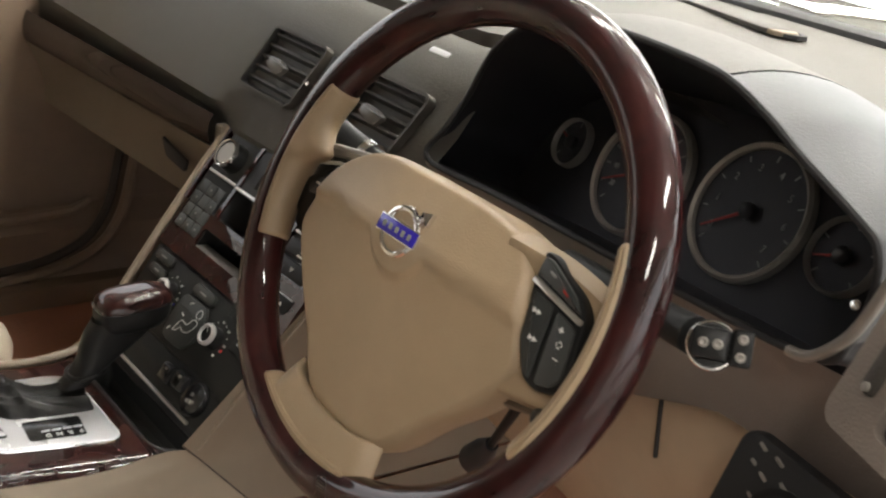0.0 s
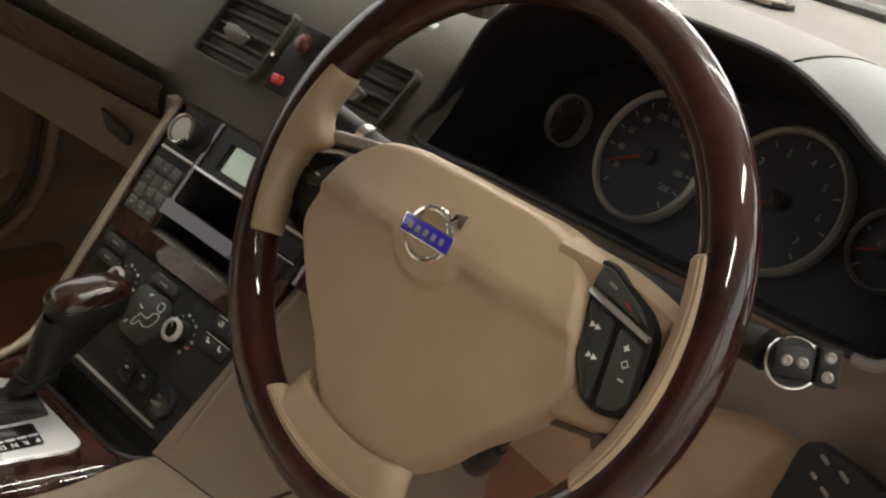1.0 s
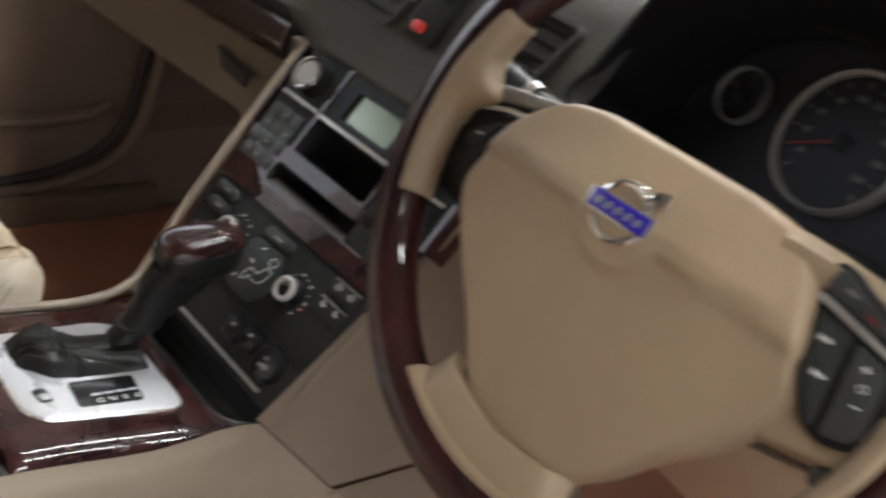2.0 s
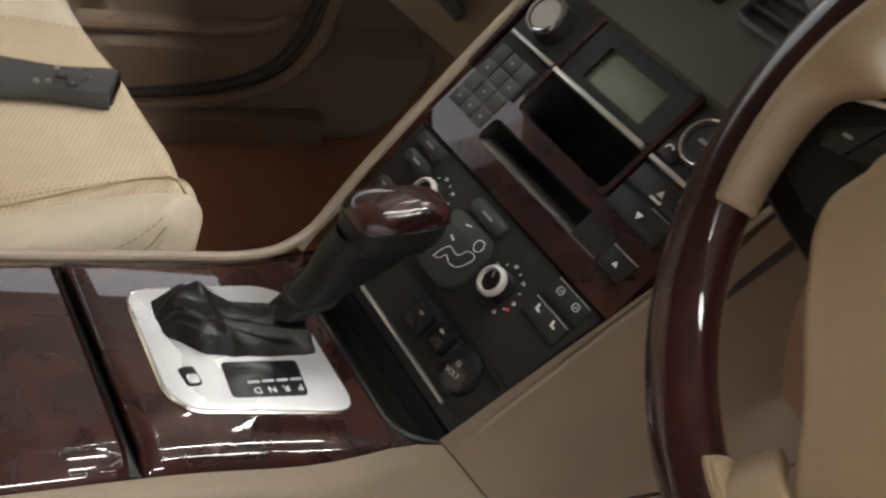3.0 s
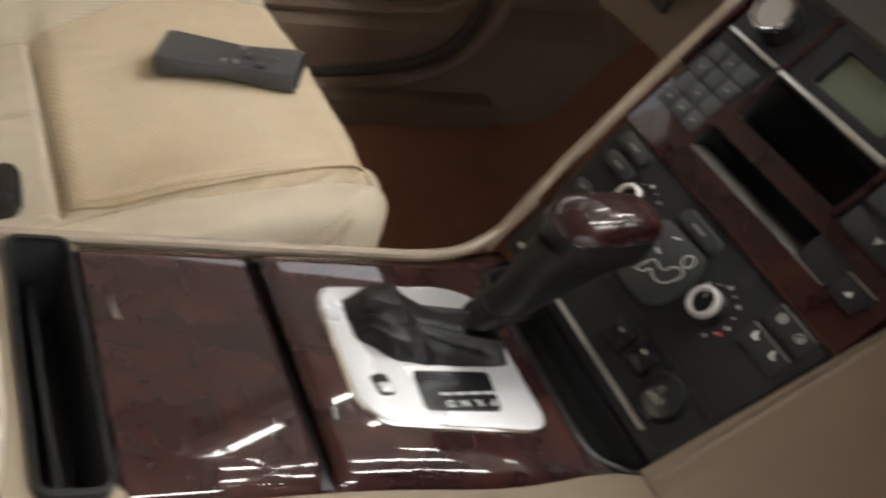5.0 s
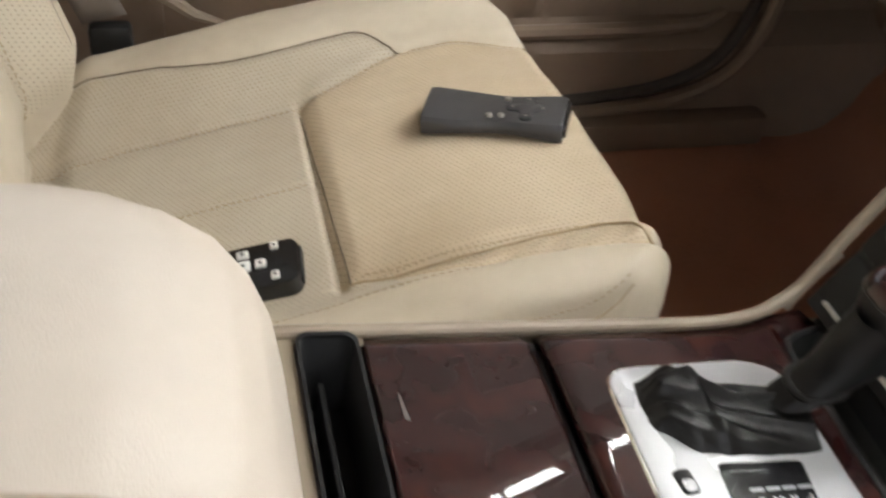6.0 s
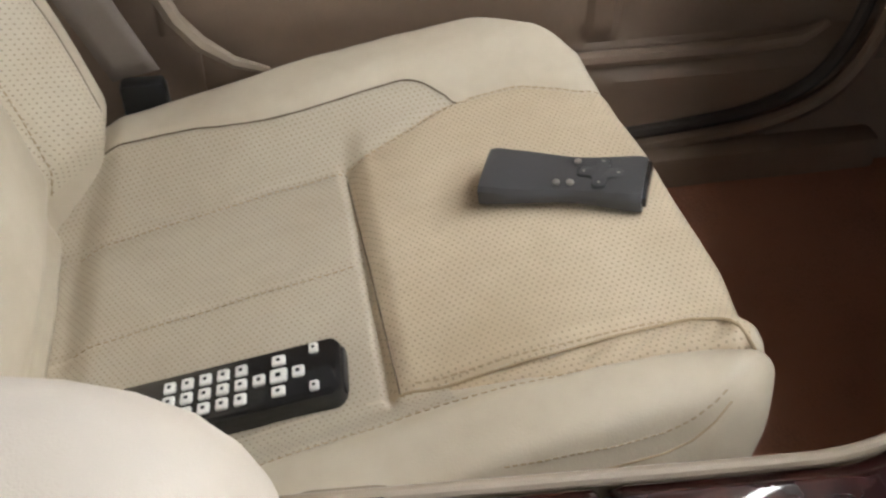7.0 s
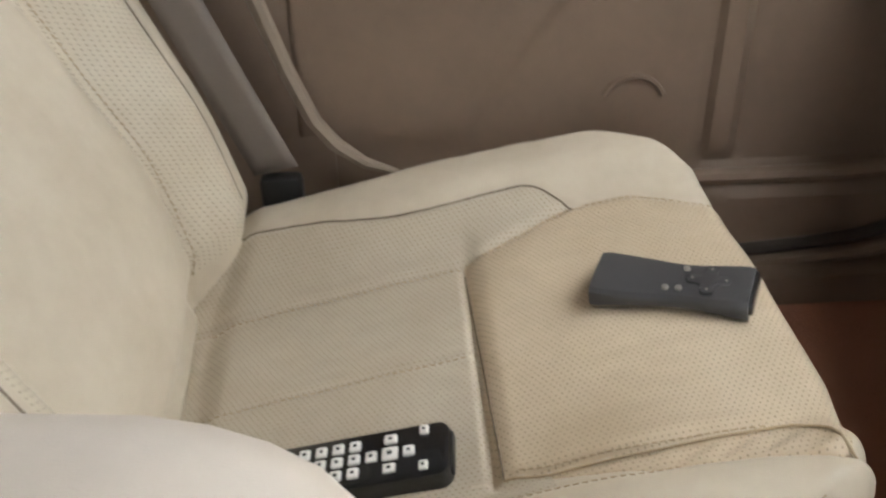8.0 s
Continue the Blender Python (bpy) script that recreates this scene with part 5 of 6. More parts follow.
def build_shifter():
    g = thing("gear_shifter", CON, "automatic gear shifter with a burl knob and black leather boot", "gear shifter")
    outer = rounded([(-0.067, -0.016), (-0.071, 0.085), (-0.060, 0.108), (0.066, 0.108), (0.052, -0.006), (0.036, -0.018)], 0.018, 5)
    pl = part("selector_plate", plate(outer, 0.002, 0.0072, 0.0015), SATIN, g, "satin silver gear plate")
    part("plate_edge", tube([(x, y, 0.0045) for x, y in outer], 0.0016, 6, closed=True), CHROME, pl)
    wn_ = plate(rounded([(0.0125, 0.026), (0.0145, 0.082), (0.049, 0.077), (0.046, 0.023)], 0.004), 0.0068, 0.0080, 0.0004)
    win = part("gear_window", wn_, BLACK_GLOSS, pl, "gloss black gear window")
    for i, ch in enumerate("DNRP"):
        lettering(ch, 0.0080, at(0.0415, 0.042 + 0.0105 * i, 0.0082, -90), WHITE_PRINT, win, name="letter")
        part("gear_bar", slab(0.0335, 0.042 + 0.0105 * i, 0.0022, 0.0085, 0.0078, 0.0086, 0.0004, 0), SATIN, win)
    part("gear_mark", slab(0.020, 0.037, 0.0008, 0.012, 0.0078, 0.0084, 0.0002, 0), BLACK, win)
    part("winter_key", plate(rounded([(0.016, -0.005), (0.015, 0.006), (0.032, 0.0075), (0.033, -0.003)], 0.003), 0.0068, 0.0088, 0.0008), BLACK, pl)
    part("winter_mark", slab(0.0272, 0.0020, 0.0085, 0.0078, 0.0084, 0.0092, 0.0025, 0.0004), SATIN, pl)

    # boot: loose pleated leather from the plate forward to the lever
    def edge(table, y):
        for (a, p), (b, q) in zip(table, table[1:]):
            if y <= b:
                return p + (q - p) * smooth(0, 1, (y - a) / (b - a))
        return table[-1][1]
    left = [(-0.008, -0.036), (0.0, -0.055), (0.020, -0.062), (0.060, -0.053), (0.106, -0.045)]
    right = [(-0.008, -0.026), (0.0, -0.012), (0.022, 0.006), (0.062, 0.0095), (0.106, 0.0095)]

    def boot(u, v):
        y = -0.005 + 0.110 * u
        a, b = edge(left, y), edge(right, y)
        t = 2 * v - 1
        x = a + (b - a) * v
        body = (1 - abs(t) ** 3.5) * smooth(0.0, 0.10, u) * smooth(1.0, 0.93, u)
        h = 0.011 + 0.009 * hump(u, 0.20, 0.16) * (1 - 0.5 * t) + 0.006 * smooth(0.6, 0.95, u) * (1 - t * t)
        lean = t * (1.25 - 0.35 * u) - 0.30 * u
        fold = 0.0068 * (0.5 - abs(math.sin(2.6 * lean + 0.5 + 0.9 * u + 0.5 * math.sin(5 * u))))
        fold += 0.0034 * (0.5 - abs(math.sin(6.3 * lean - 2.6 * u + 1.1)))
        fold += 0.0030 * noise.noise(Vector((x * 70, y * 28, 2.0)))
        fold += 0.0045 * hump(u, 0.30 + 0.10 * t, 0.05)
        return (x + 0.25 * fold * t, y, 0.0062 + body * (h + fold))
    part("boot", sheet(boot, 90, 70), BOOT, g, "creased black leather boot", 80)
    seam = [Vector(boot(0.18 + 0.72 * i / 30, 0.52 - 0.06 * i / 30)) + Vector((0, 0, 0.0003)) for i in range(31)]
    part("boot_seam", tube(seam, 0.0006, 5), BLACK, g)
    # blade shaped lever leaning forward, and the knob
    inv = CON.inverted()
    p0, kc = inv @ Vector((-0.023, 0.243, 0.395)), inv @ Vector((-0.012, 0.297, 0.478))

    def blade(u, v):
        a = 2 * math.pi * u
        p = p0.lerp(kc + Vector((0, -0.001, -0.006)), v)
        p.y += 0.004 * math.sin(math.pi * v)
        wx = 0.0145 + 0.006 * v
        wy = 0.0165 + 0.004 * v + 0.019 * smooth(0.15, 0.85, v)
        c, s = math.cos(a), math.sin(a)
        return (p.x + wx * math.copysign(abs(c) ** 0.8, c), p.y + wy * math.copysign(abs(s) ** 0.8, s), p.z + 0.25 * wy * s)
    part("lever", sheet(blade, 32, 20), BLACK, g, "black lever stem", 60)
    part("lever_collar", tube([blade(i / 24, 0.16) for i in range(24)], 0.0028, 8, closed=True), BOOT, g)

    def knob(u, v, grow=1.0):
        a, b = 2 * math.pi * u, math.pi * (v - 0.5)
        ca, sa, cb, sb = math.cos(a), math.sin(a), math.cos(b), math.sin(b)
        cb = abs(cb) ** 0.5
        x = 0.0225 * grow * cb * math.copysign(abs(ca) ** 0.62, ca)
        y = 0.0385 * grow * cb * math.copysign(abs(sa) ** 0.62, sa)
        z = (0.0180 if b > 0 else 0.026) * grow * math.copysign(abs(sb) ** 0.75, sb)
        x *= 1.0 - 0.10 * (y / 0.0405)
        return Vector((x, y, z + 0.003 * (y / 0.0405)))
    kb = part("knob_base", sheet(lambda u, v: knob(u, v * 0.6), 40, 14), BLACK, g, "black knob underside")
    kb.matrix_basis = Matrix.Translation(kc) @ pose(0, 0, 0, 4)
    kt = part("knob_top", sheet(lambda u, v: knob(u, 0.53 + v * 0.47, 1.02), 56, 22), WOOD, g, "lacquered burl knob top", 70)
    kt.matrix_basis = Matrix.Translation(kc) @ pose(0, 0, 0, 4)
    part("knob_seam", tube([tuple(kb.matrix_basis @ knob(i / 48, 0.53, 1.015)) for i in range(48)], 0.0008, 6, closed=True), BLACK_GLOSS, g)


def build_armrest():
    m = Matrix.Identity(4)
    a = thing("armrest", m, "cream leather padded centre armrest box behind the tray", "armrest")
    prof = [(-0.064, 0.375), (-0.064, 0.42), (-0.068, 0.448), (-0.077, 0.475), (-0.092, 0.499), (-0.115, 0.517), (-0.145, 0.530), (-0.18, 0.538), (-0.25, 0.544), (-0.34, 0.545), (-0.46, 0.540)]

    def f(u, v):
        i = v * (len(prof) - 1)
        k = min(int(i), len(prof) - 2)
        t = i - k
        y = prof[k][0] * (1 - t) + prof[k + 1][0] * t
        z = prof[k][1] * (1 - t) + prof[k + 1][1] * t
        s = 2 * u - 1
        edge = abs(s) ** 6
        inner = 0.010 * abs(s) ** 6
        ny = smooth(0.5, 0.375, z)
        return (-0.008 + 0.096 * s, y - inner * (1 - smooth(-0.10, -0.2, y)), z - inner * smooth(0.42, 0.5, z))
    pd = part("pad", sheet(f, 40, 60), CREAM_PALE, a, "pale cream leather pad", 60)

    def sd(s):
        def g(u, v):
            p = Vector(f((s + 1) / 2, u))
            lowz = 0.20
            return (p.x + s * 0.003 * math.sin(math.pi * v), p.y - 0.004 * v, p.z + (lowz - p.z) * v)
        return g
    part("side", sheet(sd(1), 60, 12), CREAM, a, "cream leather side with a stitched seam", 60)
    part("side", sheet(sd(-1), 60, 12), CREAM, a, "", 60)
    seam = [(0.0915, -0.20, 0.50), (0.0915, -0.155, 0.495), (0.0915, -0.125, 0.48), (0.0915, -0.105, 0.455), (0.0915, -0.094, 0.42), (0.0915, -0.088, 0.37)]
    part("seam", tube(seam, 0.0016, 6), SEAM, a)
    part("front_skirt", sheet(lambda u, v: (-0.104 + 0.192 * u, -0.064 - 0.003 * v, 0.40 - 0.2 * v), 6, 4), BEIGE_PLASTIC, a)
    part("back", sheet(lambda u, v: (-0.104 + 0.192 * u, -0.46, 0.53 - 0.33 * v), 6, 4), CREAM, a)


# ---------------------------------------------------------------- passenger's seat
CORD = [(-0.05, -0.267), (0.009, -0.264), (0.043, -0.259), (0.12, -0.254), (0.175, -0.252), (0.205, -0.247), (0.220, -0.237), (0.230, -0.217), (0.236, -0.200)]
VALLEY = [(0.02, -0.256), (0.042, -0.254), (0.10, -0.236), (0.129, -0.229), (0.172, -0.221), (0.202, -0.213), (0.230, -0.203)]
BOLSTER_SEAM = [(0.03, -0.168), (0.085, -0.164), (0.128, -0.1615), (0.160, -0.1615), (0.178, -0.163), (0.192, -0.1665), (0.204, -0.172), (0.213, -0.180), (0.219, -0.190)]


def panel_edge(y):
    return -0.541 - 0.036 * smooth(0.0, 0.12, y) + 0.03 * smooth(0.15, 0.235, y)


def far_seam(y):
    return -0.636 + 0.026 * smooth(-0.23, -0.02, y) + 0.038 * smooth(0.05, 0.118, y) ** 2


def seat_z(x, y):
    """Height of the cushion: a tilted pan with bolsters at both sides and a rolled front."""
    z = 0.298 + 0.25 * y
    z -= 0.010 * smooth(-0.214, -0.246, y - 0.018 * smooth(-0.55, -0.62, x) - 0.018 * smooth(-0.27, -0.22, x))
    z -= 0.10 * max(0.0, y - 0.20) ** 1.0 * 0.9
    near = smooth(-0.262, -0.215, x)
    far = smooth(-0.545, -0.64, x)
    z += 0.018 * near * smooth(-0.26, -0.05, y) + 0.037 * far * (1 - 0.30 * smooth(0.03, 0.20, y))
    z -= 0.062 * smooth(-0.186, -0.140, x) ** 2 + 0.040 * smooth(-0.655, -0.730, x) ** 2
    z += 0.006 * hump(x, -0.40, 0.12) * smooth(0.0, 0.08, y) + 0.007 * smooth(0.002, 0.022, y) * (1 - smooth(0.12, 0.24, y)) * smooth(-0.60, -0.55, x) * smooth(-0.25, -0.27, x)
    # grooves of the seams
    z -= 0.006 * hump(y, 0.003 + 0.02 * (x + 0.40) * 0.2, 0.0035) * smooth(-0.55, -0.535, x) * smooth(-0.25, -0.265, x)
    if y < 0.003:
        z -= 0.005 * hump(x, -0.541, 0.006)
        z -= 0.0022 * hump(x, -0.412 + 0.10 * max(0.0, y + 0.05) * 0.3, 0.004)
    else:
        z -= 0.005 * hump(x, panel_edge(y), 0.006)
    wl = table(CORD, y)
    z += (0.004 * smooth(wl - 0.05, wl, x) if x <= wl else 0.0) * smooth(0.02, 0.10, y) - 0.005 * hump(x, wl, 0.005) * smooth(-0.02, 0.05, y) * smooth(0.16, 0.06, y)
    vb = table(VALLEY, y)
    z -= 0.006 * hump(x, vb, 0.005) * smooth(0.03, 0.10, y)
    if x > vb:
        z += 0.008 * math.sin(math.pi * min(1.0, (x - vb) / (-0.166 - vb))) ** 0.7 * smooth(-0.05, 0.10, y)
    elif x > wl:
        q = min(1.0, (x - wl) / max(0.004, vb - wl))
        z += (0.003 - 0.009 * q) * smooth(0.02, 0.10, y)
        z += 0.0016 * math.sin(260 * (x + 0.7 * y)) * smooth(0.06, 0.12, y) * math.sin(math.pi * min(1.0, (x - wl) / max(0.004, vb - wl)))
    if y > 0.03:
        z -= 0.0055 * hump(x, table(BOLSTER_SEAM, y), 0.0045) * smooth(0.04, 0.10, y)
    z -= 0.0025 * hump(x, -0.2345 + 0.009 * smooth(0.0, 0.12, y), 0.003) * smooth(0.14, 0.10, y)
    fb = far_seam(y)
    if y < 0.118:
        z -= 0.003 * hump(x, fb, 0.004)
    # creases in the leather
    z += 0.003 * noise.noise(Vector((x * 14, y * 14, 3.0))) + 0.0008 * noise.noise(Vector((x * 60, y * 40, 1.0)))
    return z


def seat_front(x):
    """How far forward the cushion reaches."""
    plan = [(-0.730, 0.0), (-0.705, 0.105), (-0.675, 0.172), (-0.640, 0.211), (-0.600, 0.234), (-0.550, 0.243), (-0.504, 0.245), (-0.41, 0.250), (-0.30, 0.254), (-0.225, 0.249), (-0.195, 0.243), (-0.172, 0.231), (-0.152, 0.208), (-0.138, 0.180)]
    for (a, p), (b, q) in zip(plan, plan[1:]):
        if x <= b:
            return p + (q - p) * (x - a) / (b - a)
    return plan[-1][1]


def seat_skin(x, y):
    """Height of the cushion's skin with its rolled front edge."""
    yr = seat_front(x) - 0.025
    if y <= yr:
        return seat_z(x, y)
    s = min(1.0, (y - yr) / 0.025)
    return seat_z(x, yr) - 0.03 * (1 - math.sqrt(1 - s * s))


def build_seat():
    s = thing("passenger_seat", Matrix.Identity(4), "cream leather passenger seat with perforated panels", "car seat")
    X0, X1 = -0.725, -0.142

    def cush(u, v):
        x = X0 + (X1 - X0) * u
        yf = seat_front(x)
        if v < 0.84:
            y = -0.30 + (yf - 0.025 + 0.30) * (v / 0.84)
            z = seat_z(x, y)
        else:
            a = (v - 0.84) / 0.16
            b = min(1.0, a * 2.2) * math.pi / 2
            y = yf - 0.025 + 0.025 * math.sin(b) - 0.03 * max(0.0, a - 0.5)
            z = seat_z(x, yf - 0.025) - 0.03 * (1 - math.cos(b)) - 0.16 * max(0.0, a - 0.45)
        e = smooth(0.035, 0.0, u) + smooth(0.965, 1.0, u)
        z -= 0.05 * e * e
        return (x, y, z)

    def zone(u, v):
        x, y, z = cush(u, v)
        wl = table(CORD, y)
        if v > 0.86:
            return 2 if panel_edge(y) < x < -0.225 and v < 0.95 else 0
        if -0.541 < x < wl - 0.001:
            return 2 if y > 0.004 else 1
        if -0.58 < x <= -0.541 and y > 0.0 and x > panel_edge(y):
            return 2
        if x <= -0.541 and y < 0.118 and x > far_seam(y):
            return 1
        if -0.2 < y <= 0.042 and wl <= x < -0.236:
            return 1
        if y > 0.042 and wl <= x < table(VALLEY, y):
            return 2
        return 0
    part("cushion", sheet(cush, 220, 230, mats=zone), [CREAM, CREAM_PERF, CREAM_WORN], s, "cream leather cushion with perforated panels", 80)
    # valance round the cushion
    edge = [cush(0, v / 20) for v in range(20)] + [cush(u / 30, 0.999) for u in range(31)] + [cush(1, 1 - v / 20) for v in range(1, 21)]
    m = len(edge)

    def val(u, v):
        p = Vector(edge[int(round(u * (m - 1)))])
        return (p.x, p.y, p.z + (0.13 - p.z) * v)
    part("valance", sheet(val, m - 1, 6), CREAM, s, "", 60)
    # stitched seams: short raised threads in a row
    def stitches(f, n, name="stitching"):
        bm = bmesh.new()
        for i in range(n):
            x0, y0 = f((i + 0.18) / n)
            x1, y1 = f((i + 0.82) / n)
            tube([(x0, y0, seat_skin(x0, y0) + 0.0006), (x1, y1, seat_skin(x1, y1) + 0.0006)], 0.0006, 5, bm=bm)
        part(name, bm, SEAM, s)
    stitches(lambda t: (-0.2345 + 0.010 * smooth(0.5, 1, t), -0.22 + 0.345 * t), 56)
    stitches(lambda t: (-0.533, -0.24 + 0.24 * t), 38)
    stitches(lambda t: (-0.535 - 0.036 * smooth(0.0, 0.5, t) + 0.03 * smooth(0.65, 1.0, t), 0.006 + 0.225 * t), 36)
    stitches(lambda t: (table(CORD, 0.02 + 0.17 * t) - 0.0045, 0.02 + 0.17 * t), 28)
    stitches(lambda t: (table(BOLSTER_SEAM, 0.06 + 0.140 * t) - 0.005, 0.06 + 0.140 * t), 28)
    stitches(lambda t: (-0.408, -0.235 + 0.23 * t), 36)

    def cord(f, n, r=0.0011, name="piping", mat=SEAM):
        pts = []
        for i in range(n + 1):
            x, y = f(i / n)
            pts.append((x, y, seat_skin(x, y) + 0.0006))
        part(name, tube(pts, r, 6), mat, s)
    cord(lambda t: (far_seam(-0.23 + 0.347 * t), -0.23 + 0.347 * t), 60, 0.0010, mat=SEAM_DARK)
    cord(lambda t: (-0.535 + 0.27 * t, 0.002 + 0.008 * t), 24, 0.0009, mat=SEAM_DARK)
    cord(lambda t: (table(CORD, 0.01 + 0.224 * t), 0.01 + 0.224 * t), 60, 0.0012, mat=SEAM)
    cord(lambda t: (table(BOLSTER_SEAM, 0.04 + 0.162 * t), 0.04 + 0.162 * t), 80, 0.0009, mat=SEAM)
    # backrest
    tilt = radians(22)
    up, fw = Vector((0, -math.sin(tilt), math.cos(tilt))), Vector((0, math.cos(tilt), math.sin(tilt)))
    o = Vector((0, -0.25, 0.25))

    def depth(x, h):
        c = (x + 0.425)
        d = 0.004 + 0.030 * hump(h, 0.14, 0.12) * hump(c, 0, 0.16)
        d += 0.055 * smooth(0.150, 0.215, abs(c)) - 0.055 * smooth(0.235, 0.292, abs(c)) ** 2
        d -= 0.022 * smooth(0.045, 0.0, h)
        d -= 0.006 * hump(abs(c), 0.158, 0.006)
        d -= 0.003 * hump(abs(c), 0.222, 0.004)
        d += 0.003 * noise.noise(Vector((x * 10, h * 10, 7)))
        return d

    def back(u, v):
        h = -0.02 + 0.66 * v
        wide = 0.292 - 0.012 * smooth(0.10, 0.0, h) + 0.01 * math.sin(3 * v) - 0.05 * smooth(0.35, 0.64, h) + 0.018 * math.sin(math.pi * min(1.0, max(0.0, (h - 0.01) / 0.36)))
        x = -0.425 + wide * (2 * u - 1)
        c = abs(2 * u - 1)
        p = o + up * h + fw * depth(-0.425 + 0.292 * (2 * u - 1), h)
        p -= fw * 0.075 * (1 - math.sqrt(max(0.0, 1 - (max(0.0, c - 0.86) / 0.14) ** 2)))
        return (x, p.y, p.z)

    def bzone(u, v):
        c = abs(0.292 * (2 * u - 1))
        return 1 if 0.160 < c < 0.216 and v > 0.06 else 0
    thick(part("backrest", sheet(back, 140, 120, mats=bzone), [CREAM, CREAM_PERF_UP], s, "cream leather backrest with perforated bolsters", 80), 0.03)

    def on_back(x, h, lift=0.0008):
        c = (x + 0.425) / 0.292
        u = (c + 1) / 2
        return Vector(back(u, (h + 0.02) / 0.66)) + fw * lift
    for c in (-0.158, 0.158):
        bm = bmesh.new()
        for i in range(60):
            tube([on_back(-0.425 + c * 1.03, 0.02 + 0.008 * i), on_back(-0.425 + c * 1.03, 0.025 + 0.008 * i)], 0.0008, 5, bm=bm)
        part("stitching", bm, SEAM, s)
    for c in (-0.222, 0.222):
        part("piping", tube([on_back(-0.425 + c, 0.012 * i) for i in range(46)], 0.0011, 6), SEAM_DARK, s)
    part("seat_base", block((-0.66, -0.24, 0.06), (-0.19, 0.17, 0.20), 0.02), TAUPE_DARK, s)


def build_belt():
    b = thing("seat_belt", Matrix.Identity(4), "grey brown seat belt strap with a black buckle end", "seat belt")

    def strap(u, v):
        y = -0.182 - 0.20 * u
        z = 0.315 + 0.50 * u
        x = -0.702 - 0.02 * u
        return (x + 0.010 * math.sin(4 * u) + 0.004 * (v - 0.5), y + (v - 0.5) * 0.046, z + (v - 0.5) * 0.012)
    thick(part("strap", sheet(strap, 24, 4), BELT, b), 0.002)
    part("anchor", block((-0.712, -0.200, 0.268), (-0.690, -0.155, 0.310), 0.007), BLACK, b, "black belt anchor")


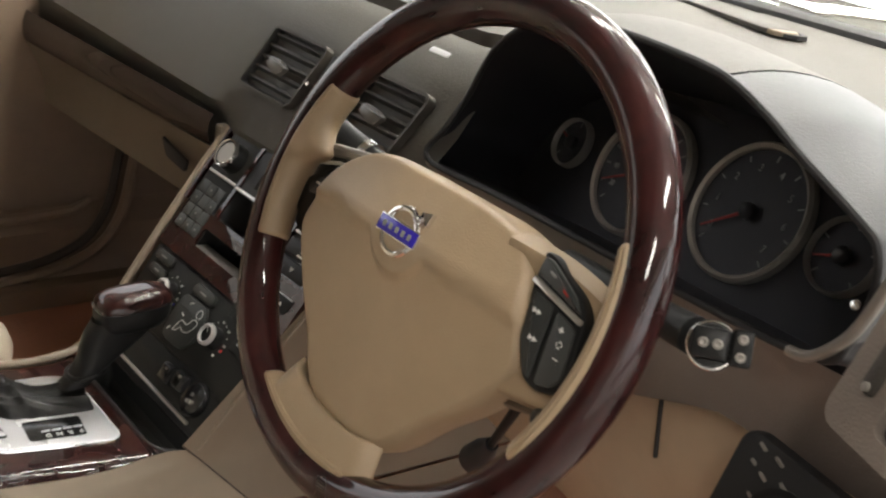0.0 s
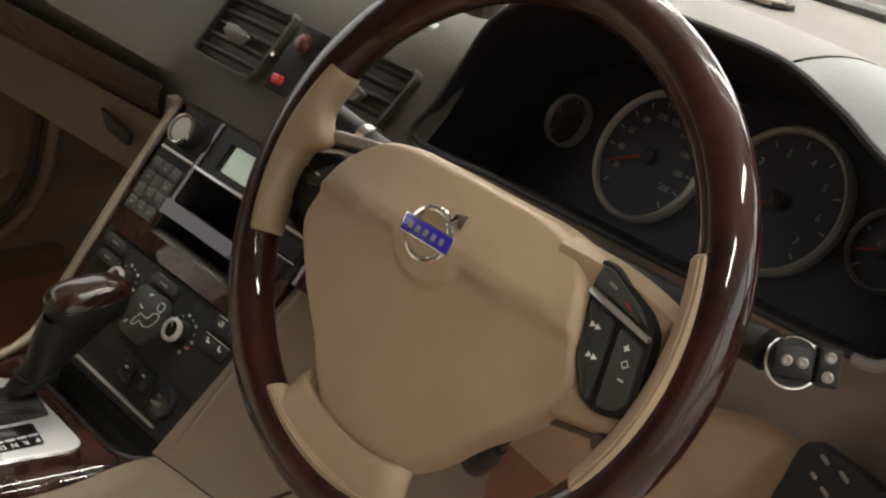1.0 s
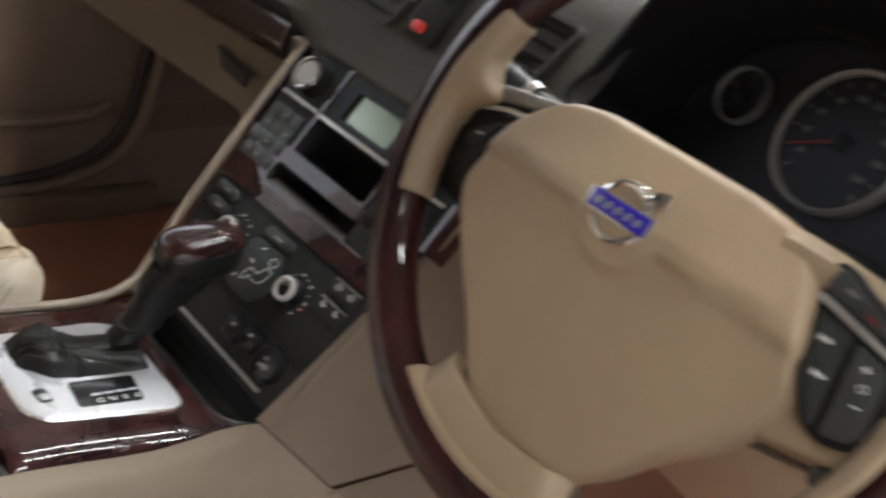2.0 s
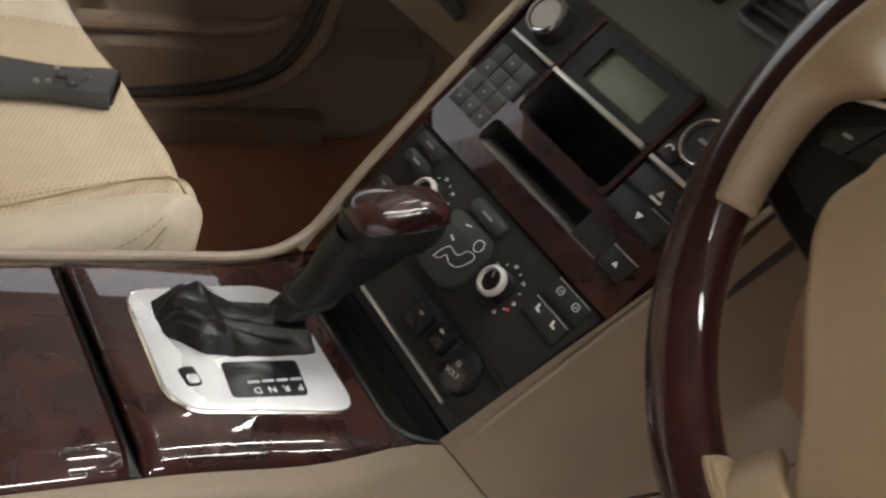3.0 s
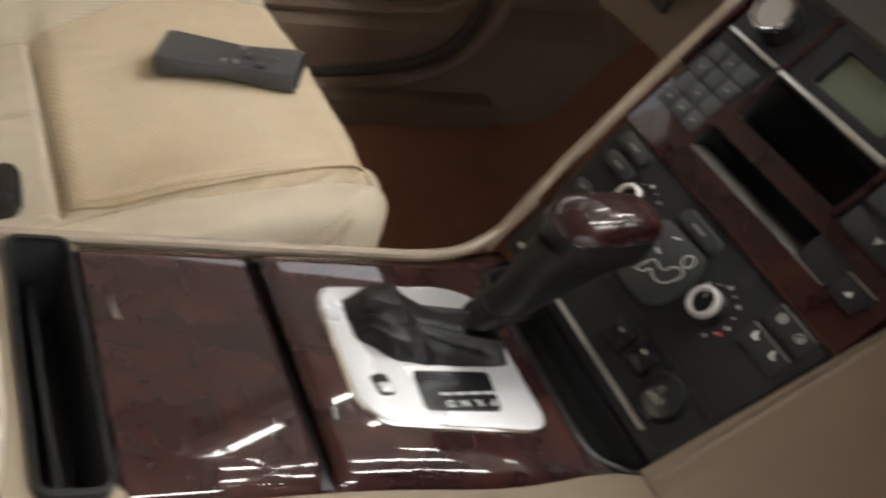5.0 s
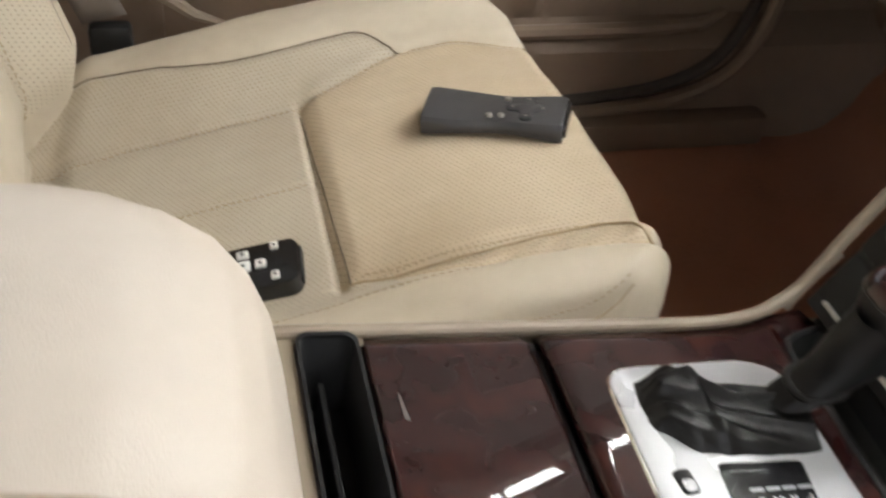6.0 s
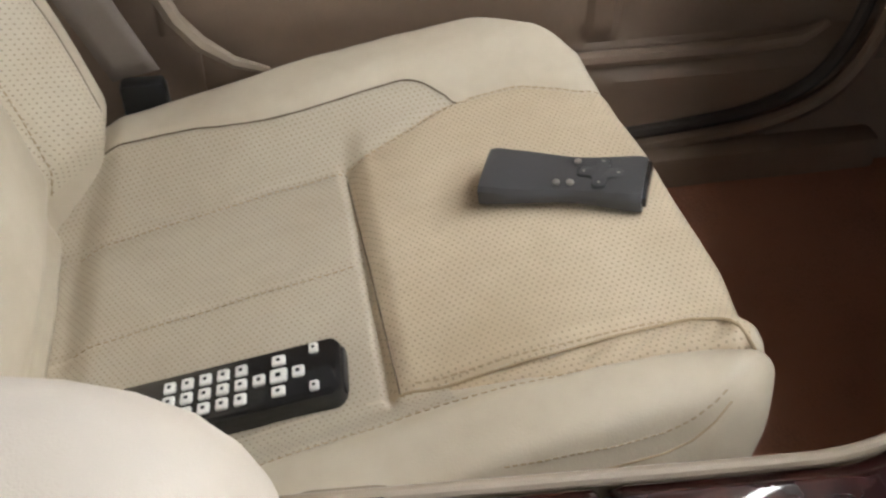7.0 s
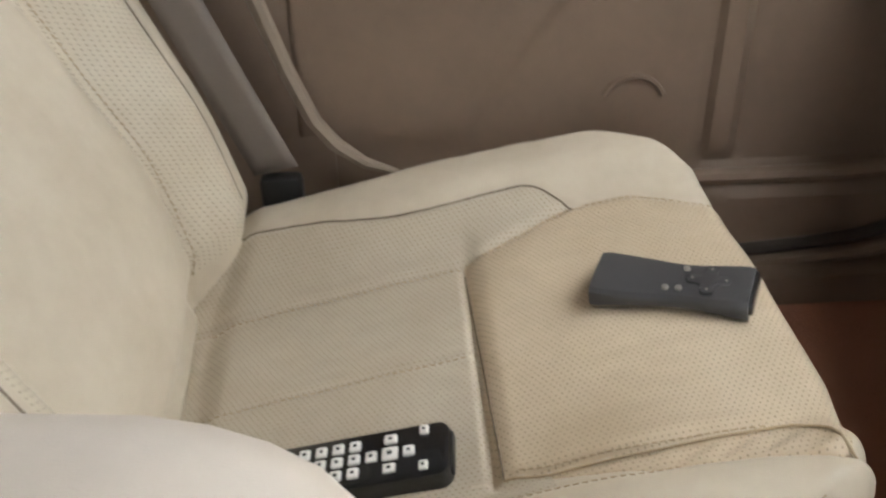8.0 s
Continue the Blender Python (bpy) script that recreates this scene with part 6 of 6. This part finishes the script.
# ---------------------------------------------------------------- remotes on the seat
def build_remotes():
    def lay(x, y, ang):
        """A frame on the cushion whose y axis points along the remote."""
        e = 0.03
        nx = (seat_z(x + e, y) - seat_z(x - e, y)) / (2 * e)
        ny = (seat_z(x, y + e) - seat_z(x, y - e)) / (2 * e)
        zz = Vector((-nx, -ny, 1)).normalized()
        d = Vector((math.sin(radians(ang)), math.cos(radians(ang)), 0))
        d = (d - zz * d.dot(zz)).normalized()
        return axes((x, y, seat_z(x, y)), d.cross(zz), d, zz)
    g = thing("grey_remote_control", lay(-0.410, 0.163, 25) @ Matrix.Diagonal((0.93, 0.95, 0.88, 1)), "chunky grey remote control with a cross pad on the seat", "remote control")

    def remote_case():
        """A long case with a waist, a crowned top and a flared front end."""
        bm = bmesh.new()
        rows = []
        for j in range(25):
            y = -0.066 + 0.132 * j / 24
            q = y / 0.066
            half = 0.0300 - 0.0045 * hump(q, 0.15, 0.45) - 0.0010 * q
            end = math.sqrt(max(0.0, 1 - max(0.0, abs(q) - 0.9) ** 2 / 0.01)) * 0.5 + 0.5
            hi = 0.0205 + 0.0030 * q * q - 0.0012 * smooth(0.9, 1.0, abs(q))
            lo = -0.001 + 0.0040 * (1 - q * q)
            prof = [(-0.80, lo), (-0.96, lo + 0.004), (-1.0, (lo + hi) / 2), (-0.97, hi - 0.0045), (-0.86, hi - 0.0010), (-0.5, hi), (0.0, hi + 0.0006), (0.5, hi), (0.86, hi - 0.0010), (0.97, hi - 0.0045), (1.0, (lo + hi) / 2), (0.96, lo + 0.004), (0.80, lo)]
            rows.append([bm.verts.new((a * half * (0.90 + 0.10 * end), y, z)) for a, z in prof])
        for a, b in zip(rows, rows[1:]):
            for k in range(len(a)):
                bm.faces.new((a[k - 1], a[k], b[k], b[k - 1]))
        bm.faces.new(rows[0])
        bm.faces.new(rows[-1])
        return bm
    part("case", remote_case(), GREY_REMOTE, g)
    part("front_window", slab(0, 0, 0.0490, 0.0180, -0.003, 0.0040, 0.007, 0.002), BLACK_GLOSS, g, "gloss black front window").matrix_basis = pose(0, 0.0655, 0.0122, -90)
    cross = [(-0.005, -0.018), (0.005, -0.018), (0.006, -0.006), (0.018, -0.005), (0.018, 0.005), (0.006, 0.006), (0.005, 0.018), (-0.005, 0.018), (-0.006, 0.006), (-0.018, 0.005), (-0.018, -0.005), (-0.006, -0.006)]
    part("pad_groove", plate(rounded([(x * 1.10, 0.031 + y * 1.10) for x, y in cross], 0.004, 3), 0.019, 0.0221, 0.0002), BLACK_MATT, g)
    part("cross_pad", plate(rounded([(x, 0.031 + y) for x, y in cross], 0.004, 3), 0.020, 0.0232, 0.0010), GREY_REMOTE, g)
    for x, y in ((-0.014, 0.010), (0.014, 0.008), (0.015, -0.003)):
        part("round_key", lathe([(0.0030, 0.019), (0.0030, 0.0226), (0.0018, 0.0234), (0, 0.0234)], 14), DIAL_GREY, g).matrix_basis = at(x, y)
    for x, y in ((0.014, 0.031), (-0.014, 0.031), (0.0, 0.045), (0.0, 0.017)):
        part("pad_mark", slab(x, y, 0.0022, 0.0022, 0.0230, 0.0235, 0.0008, 0), DIAL_GREY, g)
    b = thing("black_remote_control", lay(-0.303, -0.106, 4), "black remote control with white keys on the seat", "remote control")
    part("case", plate(rounded([(-0.0275, -0.085), (0.0275, -0.085), (0.0275, 0.080), (0.020, 0.086), (-0.020, 0.086), (-0.0275, 0.080)], 0.008, 4), 0.0, 0.017, 0.004), BLACK_GLOSS, b)
    part("front_window", slab(0, 0, 0.040, 0.012, 0, 0.0015, 0.005, 0.001), BLACK, b).matrix_basis = pose(0, 0.0855, 0.008, -90)

    def key(x, y, w, h):
        k = part("key", slab(x, y, w, h, 0.0155, 0.0192, 0.0018, 0.0012), WHITE_KEY, b, "white rubber key")
        part("key_mark", slab(x, y, w * 0.28, h * 0.3, 0.019, 0.0195, 0.0005, 0), BLACK, k)
    for dx, dy, w, h in ((0, 0, 0.0125, 0.0125), (0.0145, 0, 0.009, 0.010), (-0.0145, 0, 0.009, 0.010), (0, 0.0145, 0.010, 0.009), (0, -0.0145, 0.010, 0.009)):
        key(0.0 + dx, 0.040 + dy, w, h)
    key(-0.019, 0.066, 0.009, 0.007)
    key(0.017, 0.066, 0.009, 0.007)
    for i in range(3):
        for j in range(5):
            key(-0.0135 + 0.0135 * i, 0.012 - 0.0135 * j, 0.010, 0.009)


build_shell()
build_dash()
build_vents()
build_cluster()
build_wheel()
build_column()
build_stack()
build_console()
build_shifter()
build_armrest()
build_seat()
build_belt()
build_remotes()
